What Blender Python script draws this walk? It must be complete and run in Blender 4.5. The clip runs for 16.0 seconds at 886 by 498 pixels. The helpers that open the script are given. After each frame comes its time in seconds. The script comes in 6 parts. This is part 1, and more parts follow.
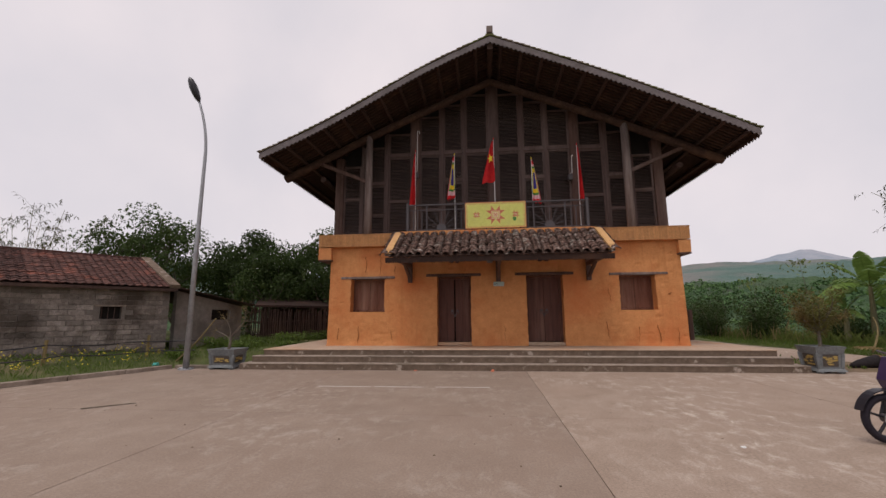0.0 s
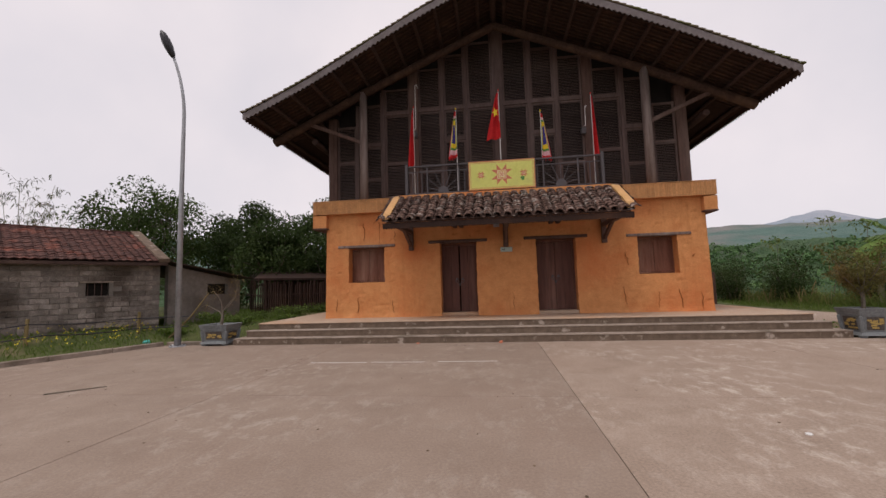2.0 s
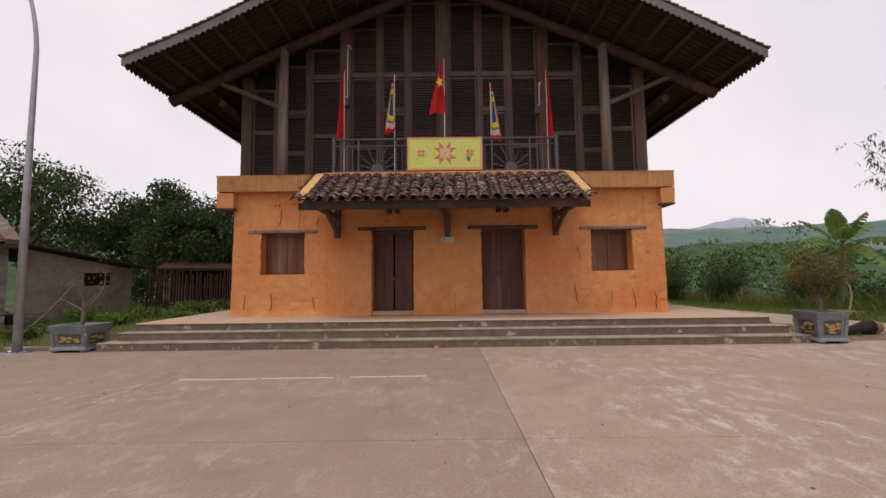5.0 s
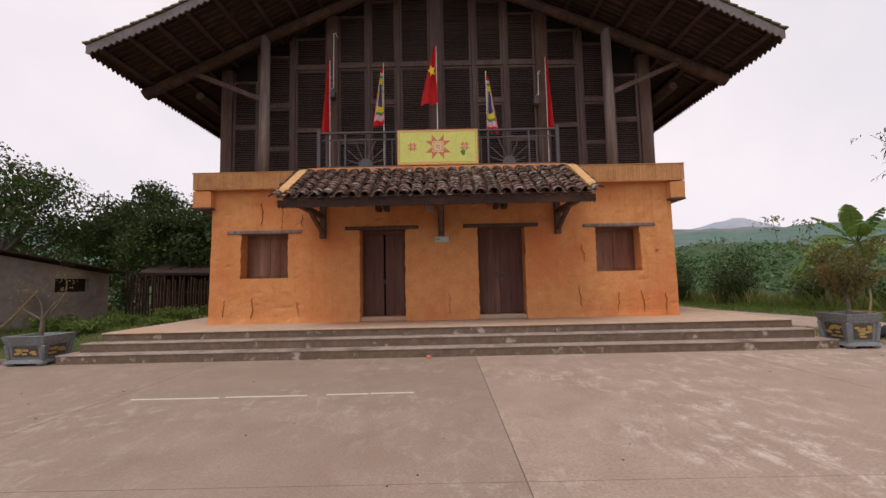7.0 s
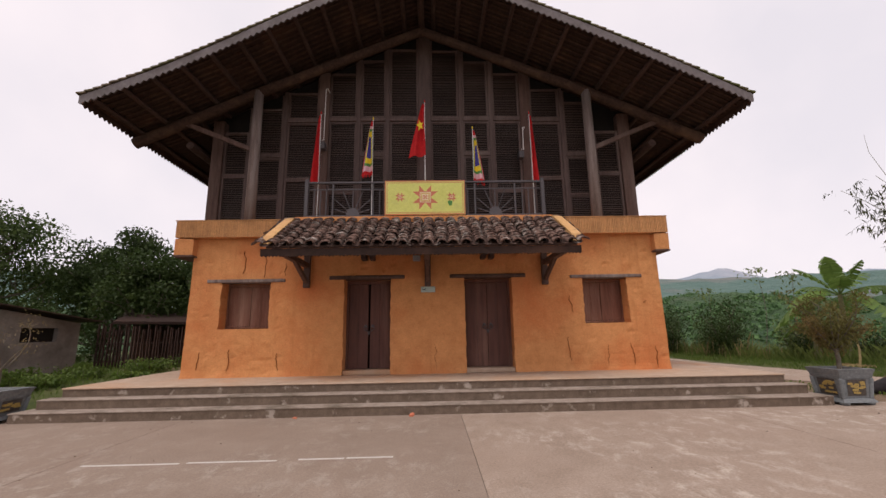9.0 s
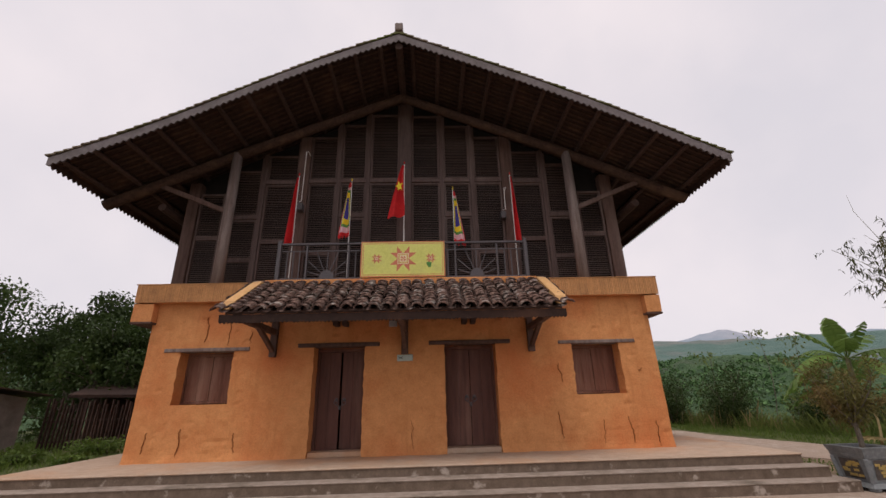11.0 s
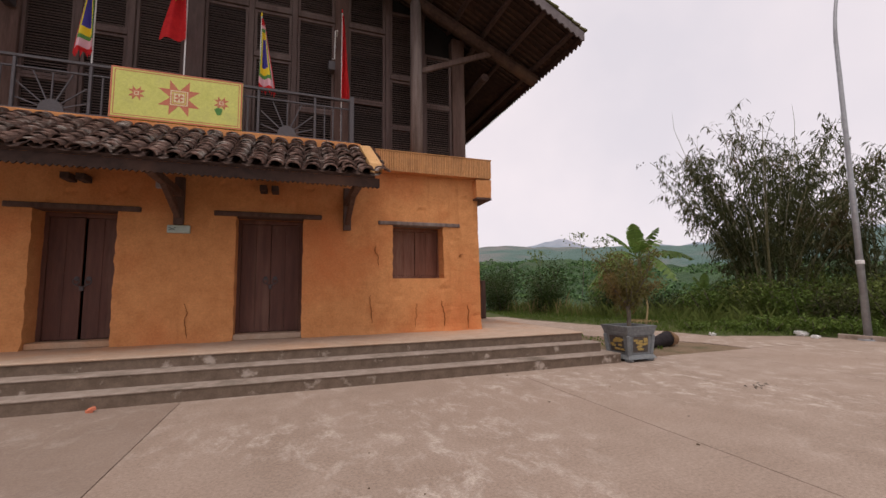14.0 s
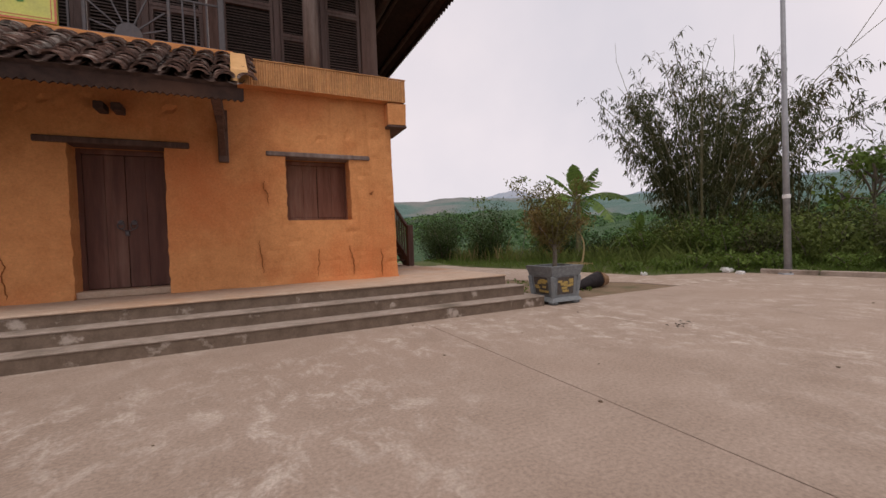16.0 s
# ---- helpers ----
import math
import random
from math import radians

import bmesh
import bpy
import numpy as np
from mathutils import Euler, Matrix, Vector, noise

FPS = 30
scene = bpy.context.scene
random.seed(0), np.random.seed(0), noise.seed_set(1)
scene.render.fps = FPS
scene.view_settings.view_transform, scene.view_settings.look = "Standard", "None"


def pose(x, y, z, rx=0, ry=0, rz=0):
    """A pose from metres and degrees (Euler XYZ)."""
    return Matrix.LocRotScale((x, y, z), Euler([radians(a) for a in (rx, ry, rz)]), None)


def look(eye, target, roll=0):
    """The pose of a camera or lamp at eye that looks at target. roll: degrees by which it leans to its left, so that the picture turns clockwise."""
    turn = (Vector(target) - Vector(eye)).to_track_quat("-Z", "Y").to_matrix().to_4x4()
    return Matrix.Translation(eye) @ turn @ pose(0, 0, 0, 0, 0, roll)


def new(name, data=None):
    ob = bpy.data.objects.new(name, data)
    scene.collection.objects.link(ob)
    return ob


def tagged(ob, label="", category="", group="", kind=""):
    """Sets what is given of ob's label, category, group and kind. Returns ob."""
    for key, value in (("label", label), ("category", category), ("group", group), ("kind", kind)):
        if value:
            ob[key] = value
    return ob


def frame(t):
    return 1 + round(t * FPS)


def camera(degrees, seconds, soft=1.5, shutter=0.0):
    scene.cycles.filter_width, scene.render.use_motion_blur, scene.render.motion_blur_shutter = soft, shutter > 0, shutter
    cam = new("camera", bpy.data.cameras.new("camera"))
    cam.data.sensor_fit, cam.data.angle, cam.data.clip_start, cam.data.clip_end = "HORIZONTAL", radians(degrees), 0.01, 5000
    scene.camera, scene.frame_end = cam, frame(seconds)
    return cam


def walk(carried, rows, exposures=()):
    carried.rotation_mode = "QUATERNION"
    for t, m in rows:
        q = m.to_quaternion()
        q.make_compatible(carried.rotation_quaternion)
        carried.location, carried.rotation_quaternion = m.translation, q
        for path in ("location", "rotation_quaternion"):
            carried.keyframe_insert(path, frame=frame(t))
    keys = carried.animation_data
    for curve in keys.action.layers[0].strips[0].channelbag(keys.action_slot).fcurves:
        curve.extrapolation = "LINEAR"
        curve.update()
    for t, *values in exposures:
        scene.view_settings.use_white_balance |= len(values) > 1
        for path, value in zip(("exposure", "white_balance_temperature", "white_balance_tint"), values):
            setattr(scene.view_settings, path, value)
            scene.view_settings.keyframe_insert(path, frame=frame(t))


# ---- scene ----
cam = camera(94.5, 16.0)
PATH = [
    (0, (0.011, 0.5, 1.523), (-0.191, 2.465, 1.839), -0.4),
    (0.5, (-0.055, 0.7, 1.49), (-0.216, 2.67, 1.794), -0.5),
    (1, (-0.059, 0.932, 1.458), (-0.274, 2.91, 1.661), -0.6),
    (1.5, (0.004, 1.212, 1.467), (-0.272, 3.186, 1.64), -1.6),
    (2, (0.073, 1.479, 1.482), (-0.174, 3.457, 1.656), -1.7),
    (2.5, (0.107, 1.78, 1.474), (-0.136, 3.75, 1.719), -0.7),
    (3, (0.196, 2.075, 1.489), (-0.085, 4.039, 1.737), -0.7),
    (3.5, (0.23, 2.326, 1.483), (-0.063, 4.299, 1.629), -1.0),
    (4, (0.208, 2.61, 1.471), (0.032, 4.59, 1.695), -0.1),
    (4.5, (0.256, 2.925, 1.467), (0.115, 4.908, 1.683), 0.3),
    (5, (0.337, 3.199, 1.464), (0.333, 5.194, 1.609), -0.7),
    (5.2, (0.382, 3.246, 1.469), (0.396, 5.241, 1.599), -0.7),
    (7.5, (0.484, 4.042, 1.454), (0.48, 6.035, 1.618), -1.3),
    (8, (0.489, 4.043, 1.48), (0.501, 6.031, 1.693), -0.9),
    (8.5, (0.514, 4.041, 1.528), (0.531, 6.001, 1.929), -0.6),
    (9, (0.562, 4.068, 1.513), (0.614, 6.029, 1.903), -1.0),
    (9.2, (0.59, 4.064, 1.521), (0.663, 6.026, 1.903), -1.2),
    (11.3, (1.098, 4.684, 1.642), (1.173, 6.556, 2.341), -1.6),
    (11.5, (1.171, 4.769, 1.614), (1.331, 6.658, 2.25), -2.5),
    (12, (1.308, 5.014, 1.507), (1.66, 6.951, 1.858), -2.3),
    (12.5, (1.559, 5.251, 1.507), (1.957, 7.201, 1.703), -2.3),
    (13, (1.795, 5.4, 1.5), (2.296, 7.333, 1.614), -2.5),
    (13.5, (2.037, 5.625, 1.474), (2.649, 7.521, 1.656), -0.3),
    (14, (2.42, 5.822, 1.398), (3.088, 7.698, 1.593), -0.7),
    (14.5, (2.722, 6.004, 1.327), (3.339, 7.903, 1.452), -1.4),
    (15, (3.018, 6.22, 1.252), (3.729, 8.088, 1.334), -1.1),
    (15.5, (3.384, 6.377, 1.22), (4.183, 8.211, 1.227), -1.4),
    (16, (3.597, 6.514, 1.175), (4.461, 8.317, 1.134), -2.2),
]
EXPOSE = [(0, 0.0, 6600, 15), (2, 0.07, 6600, 15), (5, 0.22, 6650, 16), (9, 0.28, 6650, 16), (11.4, 0.08, 6600, 15), (12.5, 0.24, 6650, 17), (14.5, 0.12, 6650, 17), (16, 0.07, 6600, 16)]
walk(cam, [(t, look(eye, target, roll)) for t, eye, target, roll in PATH], EXPOSE)

# ---- light ----
world = bpy.data.worlds.new("overcast_sky")
scene.world = world
world.use_nodes = True
wn, wl = world.node_tree.nodes, world.node_tree.links
sky = wn.new("ShaderNodeTexSky")
sky.sky_type, sky.sun_disc = "NISHITA", False
sky.sun_elevation, sky.sun_rotation = radians(66), radians(210)
tame = wn.new("ShaderNodeHueSaturation")
tame.inputs["Saturation"].default_value = 0.25
wl.new(sky.outputs[0], tame.inputs["Color"])
gain = wn.new("ShaderNodeVectorMath")
gain.operation = "SCALE"
gain.inputs["Scale"].default_value = 0.1
wl.new(tame.outputs[0], gain.inputs[0])
wco = wn.new("ShaderNodeTexCoord")
cloud = wn.new("ShaderNodeTexNoise")
cloud.inputs["Scale"].default_value, cloud.inputs["Detail"].default_value = 2.2, 5
wl.new(wco.outputs["Generated"], cloud.inputs["Vector"])
cramp = wn.new("ShaderNodeValToRGB")
cramp.color_ramp.elements[0].position, cramp.color_ramp.elements[0].color = 0.35, (0.71, 0.70, 0.745, 1)
cramp.color_ramp.elements[1].position, cramp.color_ramp.elements[1].color = 0.72, (0.88, 0.83, 0.845, 1)
wl.new(cloud.outputs["Fac"], cramp.inputs[0])
veil = wn.new("ShaderNodeMixRGB")
veil.inputs[0].default_value = 0.88
wl.new(gain.outputs[0], veil.inputs[1])
wl.new(cramp.outputs[0], veil.inputs[2])
wl.new(veil.outputs[0], wn["Background"].inputs["Color"])
wn["Background"].inputs["Strength"].default_value = 1.0
sun = new("sun", bpy.data.lights.new("sun", "SUN"))
sun.data.energy, sun.data.angle, sun.data.color = 1.35, radians(25), (1.0, 0.95, 0.88)
sun.matrix_world = look((-3, -5.2, 14), (0, 0, 0))


# ---- materials ----
def mat(name, a, b, fine=30.0, stain=None, stain_scale=0.6, stain_at=(0.5, 0.7), rough=0.85, bump=0.3, depth=0.01,
        rnd=0.0, metal=0.0, stretch=(1, 1, 1), grain=0.14, thin=False, drips=None, scuffs=None):
    m = bpy.data.materials.new(name)
    m.use_nodes = True
    n, l = m.node_tree.nodes, m.node_tree.links
    p = n["Principled BSDF"]
    p.inputs["Roughness"].default_value, p.inputs["Metallic"].default_value = rough, metal
    if rough > 0.7 or thin:
        p.inputs["Specular IOR Level"].default_value = 0.2
    geo = n.new("ShaderNodeNewGeometry")
    vm = n.new("ShaderNodeVectorMath")
    vm.operation = "MULTIPLY"
    vm.inputs[1].default_value = stretch
    l.new(geo.outputs["Position"], vm.inputs[0])
    t1 = n.new("ShaderNodeTexNoise")
    t1.inputs["Scale"].default_value, t1.inputs["Detail"].default_value = fine, 6
    t1.inputs["Roughness"].default_value = 0.65
    l.new(vm.outputs[0], t1.inputs["Vector"])
    r1 = n.new("ShaderNodeValToRGB")
    r1.color_ramp.elements[0].position, r1.color_ramp.elements[0].color = 0.3, (*a, 1)
    r1.color_ramp.elements[1].position, r1.color_ramp.elements[1].color = 0.7, (*b, 1)
    l.new(t1.outputs["Fac"], r1.inputs[0])
    out = r1.outputs[0]
    if stain:
        t2 = n.new("ShaderNodeTexNoise")
        t2.inputs["Scale"].default_value, t2.inputs["Detail"].default_value = stain_scale, 7
        t2.inputs["Roughness"].default_value = 0.6
        l.new(vm.outputs[0], t2.inputs["Vector"])
        r2 = n.new("ShaderNodeValToRGB")
        r2.color_ramp.elements[0].position, r2.color_ramp.elements[0].color = stain_at[0], (0, 0, 0, 1)
        r2.color_ramp.elements[1].position, r2.color_ramp.elements[1].color = stain_at[1], (1, 1, 1, 1)
        l.new(t2.outputs["Fac"], r2.inputs[0])
        mx = n.new("ShaderNodeMixRGB")
        l.new(r2.outputs[0], mx.inputs[0])
        l.new(out, mx.inputs[1])
        mx.inputs[2].default_value = (*stain, 1)
        out = mx.outputs[0]
    for colour, warp, lim in ((drips, (5.5, 5.5, 0.55), (0.53, 0.70)), (scuffs, (1.0, 0.62, 1.0), (0.50, 0.63))):
        if not colour:
            continue
        wv = n.new("ShaderNodeVectorMath")
        wv.operation = "MULTIPLY"
        wv.inputs[1].default_value = warp
        l.new(geo.outputs["Position"], wv.inputs[0])
        t4 = n.new("ShaderNodeTexNoise")
        t4.inputs["Scale"].default_value, t4.inputs["Detail"].default_value = (0.8, 6) if colour is drips else (4.2, 12)
        t4.inputs["Roughness"].default_value = 0.6 if colour is drips else 0.78
        t4.inputs["Distortion"].default_value = 0.3 if colour is drips else 0.4
        l.new(wv.outputs[0], t4.inputs["Vector"])
        r4 = n.new("ShaderNodeMapRange")
        r4.inputs["From Min"].default_value, r4.inputs["From Max"].default_value = lim
        l.new(t4.outputs["Fac"], r4.inputs["Value"])
        t5 = n.new("ShaderNodeTexNoise")
        t5.inputs["Scale"].default_value, t5.inputs["Detail"].default_value = 0.42, 4
        l.new(geo.outputs["Position"], t5.inputs["Vector"])
        r5 = n.new("ShaderNodeMapRange")
        r5.inputs["From Min"].default_value, r5.inputs["From Max"].default_value = 0.40, 0.62
        r5.inputs["To Max"].default_value = 0.75 if colour is drips else 0.95
        l.new(t5.outputs["Fac"], r5.inputs["Value"])
        pr = n.new("ShaderNodeMath")
        pr.operation = "MULTIPLY"
        l.new(r4.outputs[0], pr.inputs[0])
        l.new(r5.outputs[0], pr.inputs[1])
        m4 = n.new("ShaderNodeMixRGB")
        l.new(pr.outputs[0], m4.inputs[0])
        l.new(out, m4.inputs[1])
        m4.inputs[2].default_value = (*colour, 1)
        out = m4.outputs[0]
    if bump:
        t3 = n.new("ShaderNodeTexNoise")
        t3.inputs["Scale"].default_value, t3.inputs["Detail"].default_value = (fine * 6.5 if not scuffs else 38.0), 8
        t3.inputs["Roughness"].default_value = 0.75
        l.new(vm.outputs[0], t3.inputs["Vector"])
        m3 = n.new("ShaderNodeMapRange")
        m3.inputs["From Min"].default_value, m3.inputs["From Max"].default_value = 0.3, 0.7
        m3.inputs["To Min"].default_value, m3.inputs["To Max"].default_value = 1 - grain, 1 + grain
        l.new(t3.outputs["Fac"], m3.inputs["Value"])
        s3 = n.new("ShaderNodeVectorMath")
        s3.operation = "SCALE"
        l.new(out, s3.inputs[0])
        l.new(m3.outputs[0], s3.inputs["Scale"])
        out = s3.outputs[0]
    if rnd:
        oi = n.new("ShaderNodeObjectInfo")
        add = n.new("ShaderNodeMath")
        add.operation = "ADD"
        l.new(oi.outputs["Random"], add.inputs[0])
        l.new(geo.outputs["Random Per Island"], add.inputs[1])
        mr = n.new("ShaderNodeMapRange")
        mr.inputs["From Max"].default_value = 2.0
        mr.inputs["To Min"].default_value, mr.inputs["To Max"].default_value = 1 - rnd, 1 + rnd
        l.new(add.outputs[0], mr.inputs["Value"])
        sc = n.new("ShaderNodeVectorMath")
        sc.operation = "SCALE"
        l.new(out, sc.inputs[0])
        l.new(mr.outputs[0], sc.inputs["Scale"])
        out = sc.outputs[0]
    l.new(out, p.inputs["Base Color"])
    if bump:
        bp = n.new("ShaderNodeBump")
        bp.inputs["Strength"].default_value, bp.inputs["Distance"].default_value = bump, depth
        mh = n.new("ShaderNodeMath")
        mh.operation = "MULTIPLY_ADD"
        mh.inputs[1].default_value = 0.35
        l.new(t3.outputs["Fac"], mh.inputs[0])
        l.new(t1.outputs["Fac"], mh.inputs[2])
        l.new(t3.outputs["Fac"] if scuffs else mh.outputs[0], bp.inputs["Height"])
        l.new(bp.outputs[0], p.inputs["Normal"])
    if thin:
        tr = n.new("ShaderNodeBsdfTranslucent")
        l.new(out, tr.inputs["Color"])
        ms = n.new("ShaderNodeMixShader")
        ms.inputs[0].default_value = 0.35
        l.new(p.outputs[0], ms.inputs[1])
        l.new(tr.outputs[0], ms.inputs[2])
        l.new(ms.outputs[0], n["Material Output"].inputs["Surface"])
    return m


EARTH = mat("ochre_earth_plaster", (0.53, 0.226, 0.085), (0.66, 0.308, 0.124), 5, (0.55, 0.180, 0.064), 0.55, (0.45, 0.70), 0.95, 0.8, 0.02, grain=0.15, drips=(0.46, 0.185, 0.066))
LIME = mat("pale_ochre_plaster", (0.58, 0.33, 0.145), (0.69, 0.42, 0.20), 9, (0.50, 0.28, 0.10), 1.5, (0.5, 0.75), 0.95, 0.3, 0.02)
CRACK = mat("painted_crack_shade", (0.20, 0.07, 0.02), (0.28, 0.10, 0.03), 20)
CONCRETE = mat("worn_concrete", (0.243, 0.182, 0.142), (0.312, 0.241, 0.191), 1.1, (0.268, 0.198, 0.154), 0.25, (0.45, 0.70), 0.85, 0.5, 0.008, grain=0.20, scuffs=(0.385, 0.325, 0.272))
CONCRETE_B = mat("worn_concrete_rough", (0.290, 0.218, 0.168), (0.385, 0.300, 0.240), 1.5, (0.340, 0.256, 0.200), 0.3, (0.45, 0.70), 0.88, 0.7, 0.012, grain=0.30, scuffs=(0.54, 0.460, 0.39))
JOINT = mat("joint_dirt", (0.17, 0.135, 0.11), (0.26, 0.21, 0.175), 25)
STEP = mat("step_cement", (0.26, 0.205, 0.165), (0.38, 0.315, 0.265), 8, (0.15, 0.12, 0.09), 1.6, (0.48, 0.68), 0.92, 0.4, 0.01)
# Cement coloured darker and browner than the treads, with pale drips.
RISER = mat("dark_riser_cement", (0.11, 0.08, 0.058), (0.19, 0.14, 0.105), 6, (0.38, 0.32, 0.27), 3.2, (0.60, 0.68), 0.95, 0.4, 0.01)
TERRACE = mat("terrace_cement_with_earth_dust", (0.40, 0.29, 0.21), (0.50, 0.38, 0.29), 5, (0.50, 0.27, 0.14), 0.7, (0.45, 0.75), 0.92, 0.3, 0.01)
WOOD = mat("dark_weathered_timber", (0.065, 0.037, 0.030), (0.135, 0.084, 0.070), 14, (0.165, 0.118, 0.102), 1.1, (0.52, 0.75), 0.75, 0.4, 0.01, 0.2, stretch=(1, 1, 0.12))
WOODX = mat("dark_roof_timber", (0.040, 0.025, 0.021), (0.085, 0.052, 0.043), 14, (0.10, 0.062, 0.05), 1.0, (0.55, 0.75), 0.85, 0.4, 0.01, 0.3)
FRAMEW = mat("faded_frame_timber", (0.060, 0.034, 0.029), (0.115, 0.073, 0.063), 14, (0.15, 0.108, 0.095), 1.3, (0.52, 0.75), 0.7, 0.3, 0.006, 0.18, stretch=(1, 1, 0.15))
SLAT = mat("dark_louvre_slats", (0.050, 0.029, 0.024), (0.10, 0.064, 0.053), 16, (0.13, 0.092, 0.078), 1.4, (0.54, 0.75), 0.65, 0.2, 0.004, 0.35, stretch=(0.12, 1, 1))
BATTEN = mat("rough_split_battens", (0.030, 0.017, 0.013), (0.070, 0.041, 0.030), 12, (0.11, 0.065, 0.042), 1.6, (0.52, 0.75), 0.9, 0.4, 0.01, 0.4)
GREYWOOD = mat("greyed_column_timber", (0.12, 0.086, 0.076), (0.23, 0.175, 0.155), 12, (0.30, 0.26, 0.24), 1.5, (0.5, 0.75), 0.75, 0.4, 0.01, 0.1, stretch=(1, 1, 0.1))
VERGE = mat("grey_verge_board", (0.13, 0.11, 0.115), (0.20, 0.175, 0.175), 10, (0.10, 0.085, 0.08), 1.2, (0.5, 0.7), 0.8)
# Brown kept very dark, so that roof shade sits in the colour.
SOFFIT = mat("soffit_shade_brown", (0.022, 0.013, 0.011), (0.048, 0.028, 0.022), 10, (0.085, 0.042, 0.027), 0.8, (0.52, 0.75), 0.9)
DOORW = mat("brown_door_planks", (0.065, 0.022, 0.015), (0.13, 0.050, 0.034), 8, (0.21, 0.115, 0.082), 1.8, (0.52, 0.70), 0.7, 0.3, 0.006, 0.1, stretch=(1, 1, 0.1))
SHUTW = mat("faded_shutter_planks", (0.12, 0.047, 0.031), (0.21, 0.10, 0.069), 7, (0.28, 0.165, 0.122), 2.0, (0.48, 0.66), 0.75, 0.3, 0.006, 0.1, stretch=(1, 1, 0.12))
BAMBOO = mat("split_bamboo", (0.42, 0.20, 0.075), (0.56, 0.29, 0.115), 18, (0.30, 0.14, 0.05), 2.0, (0.5, 0.75), 0.7, 0.2, 0.004, 0.3)
IRON = mat("grey_painted_iron", (0.055, 0.048, 0.053), (0.088, 0.077, 0.082), 30, (0.11, 0.078, 0.062), 4, (0.6, 0.75), 0.5, 0.1, 0.002)
STEEL = mat("galvanised_steel", (0.30, 0.31, 0.33), (0.40, 0.41, 0.43), 12, (0.24, 0.24, 0.25), 2, (0.5, 0.7), 0.5, 0.05, 0.002, 0, 0.35)
TILE = mat("weathered_clay_tile", (0.075, 0.046, 0.037), (0.17, 0.105, 0.084), 22, (0.31, 0.275, 0.245), 4.5, (0.54, 0.66), 0.92, 0.6, 0.01, 0.6)
ROOFTILE = mat("mossy_roof_tile", (0.11, 0.085, 0.06), (0.19, 0.15, 0.11), 16, (0.10, 0.11, 0.035), 1.0, (0.45, 0.65), 0.95, 0.6, 0.02, 0.3)
REDTILE = mat("red_brown_roof_tile", (0.045, 0.026, 0.023), (0.105, 0.046, 0.036), 9, (0.18, 0.062, 0.042), 1.6, (0.54, 0.68), 0.92, 0.5, 0.01, 0.6)
BLOCK = mat("cement_block", (0.17, 0.145, 0.128), (0.35, 0.305, 0.27), 7, (0.10, 0.080, 0.066), 0.8, (0.46, 0.62), 0.95, 1.0, 0.03, 0.55, grain=0.3)
MORTAR = mat("grey_mortar", (0.17, 0.15, 0.135), (0.26, 0.23, 0.205), 12, (0.12, 0.10, 0.085), 0.5, (0.5, 0.7), 0.95)
RENDERW = mat("grey_cement_render", (0.22, 0.20, 0.185), (0.31, 0.28, 0.26), 6, (0.13, 0.11, 0.095), 0.7, (0.48, 0.7), 0.95)
# Near-black base colour that stands for the shade of closed rooms.
DARK = mat("painted_interior_dark", (0.012, 0.010, 0.009), (0.02, 0.017, 0.015), 5, bump=0)
STONE = mat("carved_grey_planter_cement", (0.13, 0.142, 0.148), (0.24, 0.252, 0.255), 16, (0.14, 0.15, 0.15), 3, (0.5, 0.7), 0.85, 0.4, 0.01)
GILT = mat("dull_gilt_relief", (0.30, 0.20, 0.05), (0.42, 0.30, 0.09), 25, rough=0.6)
INK = mat("dark_planter_panel", (0.06, 0.052, 0.048), (0.12, 0.10, 0.085), 20)
SOIL = mat("dry_soil", (0.16, 0.11, 0.07), (0.25, 0.18, 0.12), 12, (0.11, 0.10, 0.05), 1.3, (0.5, 0.7), 1.0, 0.8, 0.03)
GROUND = mat("grassy_earth", (0.055, 0.075, 0.025), (0.11, 0.12, 0.045), 2.5, (0.19, 0.15, 0.09), 0.35, (0.55, 0.7), 1.0, 0.8, 0.04)
BARK = mat("grey_bark", (0.10, 0.085, 0.065), (0.18, 0.155, 0.125), 14, rough=0.95, bump=0.6)
LEAF = mat("deep_green_leaf", (0.028, 0.050, 0.014), (0.064, 0.098, 0.027), 4, (0.085, 0.11, 0.03), 0.5, (0.5, 0.75), 0.6, 0, 0.01, 0.45, thin=True)
LEAF_B = mat("olive_leaf", (0.085, 0.120, 0.030), (0.155, 0.19, 0.050), 4, (0.19, 0.17, 0.055), 0.6, (0.55, 0.75), 0.6, 0, 0.01, 0.45, thin=True)
LEAF_BR = mat("fresh_green_leaf", (0.080, 0.135, 0.026), (0.145, 0.205, 0.044), 5, rough=0.55, bump=0, rnd=0.35, thin=True)
BAMLEAF = mat("bamboo_leaf", (0.050, 0.062, 0.024), (0.105, 0.110, 0.042), 4, (0.17, 0.105, 0.048), 0.7, (0.55, 0.72), 0.65, 0, 0.01, 0.5, thin=True)
POTLEAF = mat("bronzed_feathery_leaf", (0.095, 0.090, 0.028), (0.16, 0.15, 0.048), 5, (0.17, 0.10, 0.045), 1.6, (0.48, 0.7), 0.65, 0, 0.01, 0.5, thin=True)
CULM = mat("bamboo_culm", (0.12, 0.12, 0.06), (0.20, 0.18, 0.09), 8, rough=0.6)
DRY = mat("dry_reed", (0.22, 0.17, 0.08), (0.34, 0.26, 0.13), 8, rough=0.9, bump=0, rnd=0.3, thin=True)
BANANA = mat("banana_leaf", (0.10, 0.175, 0.035), (0.165, 0.255, 0.060), 3, rough=0.45, bump=0.1, rnd=0.2, thin=True)
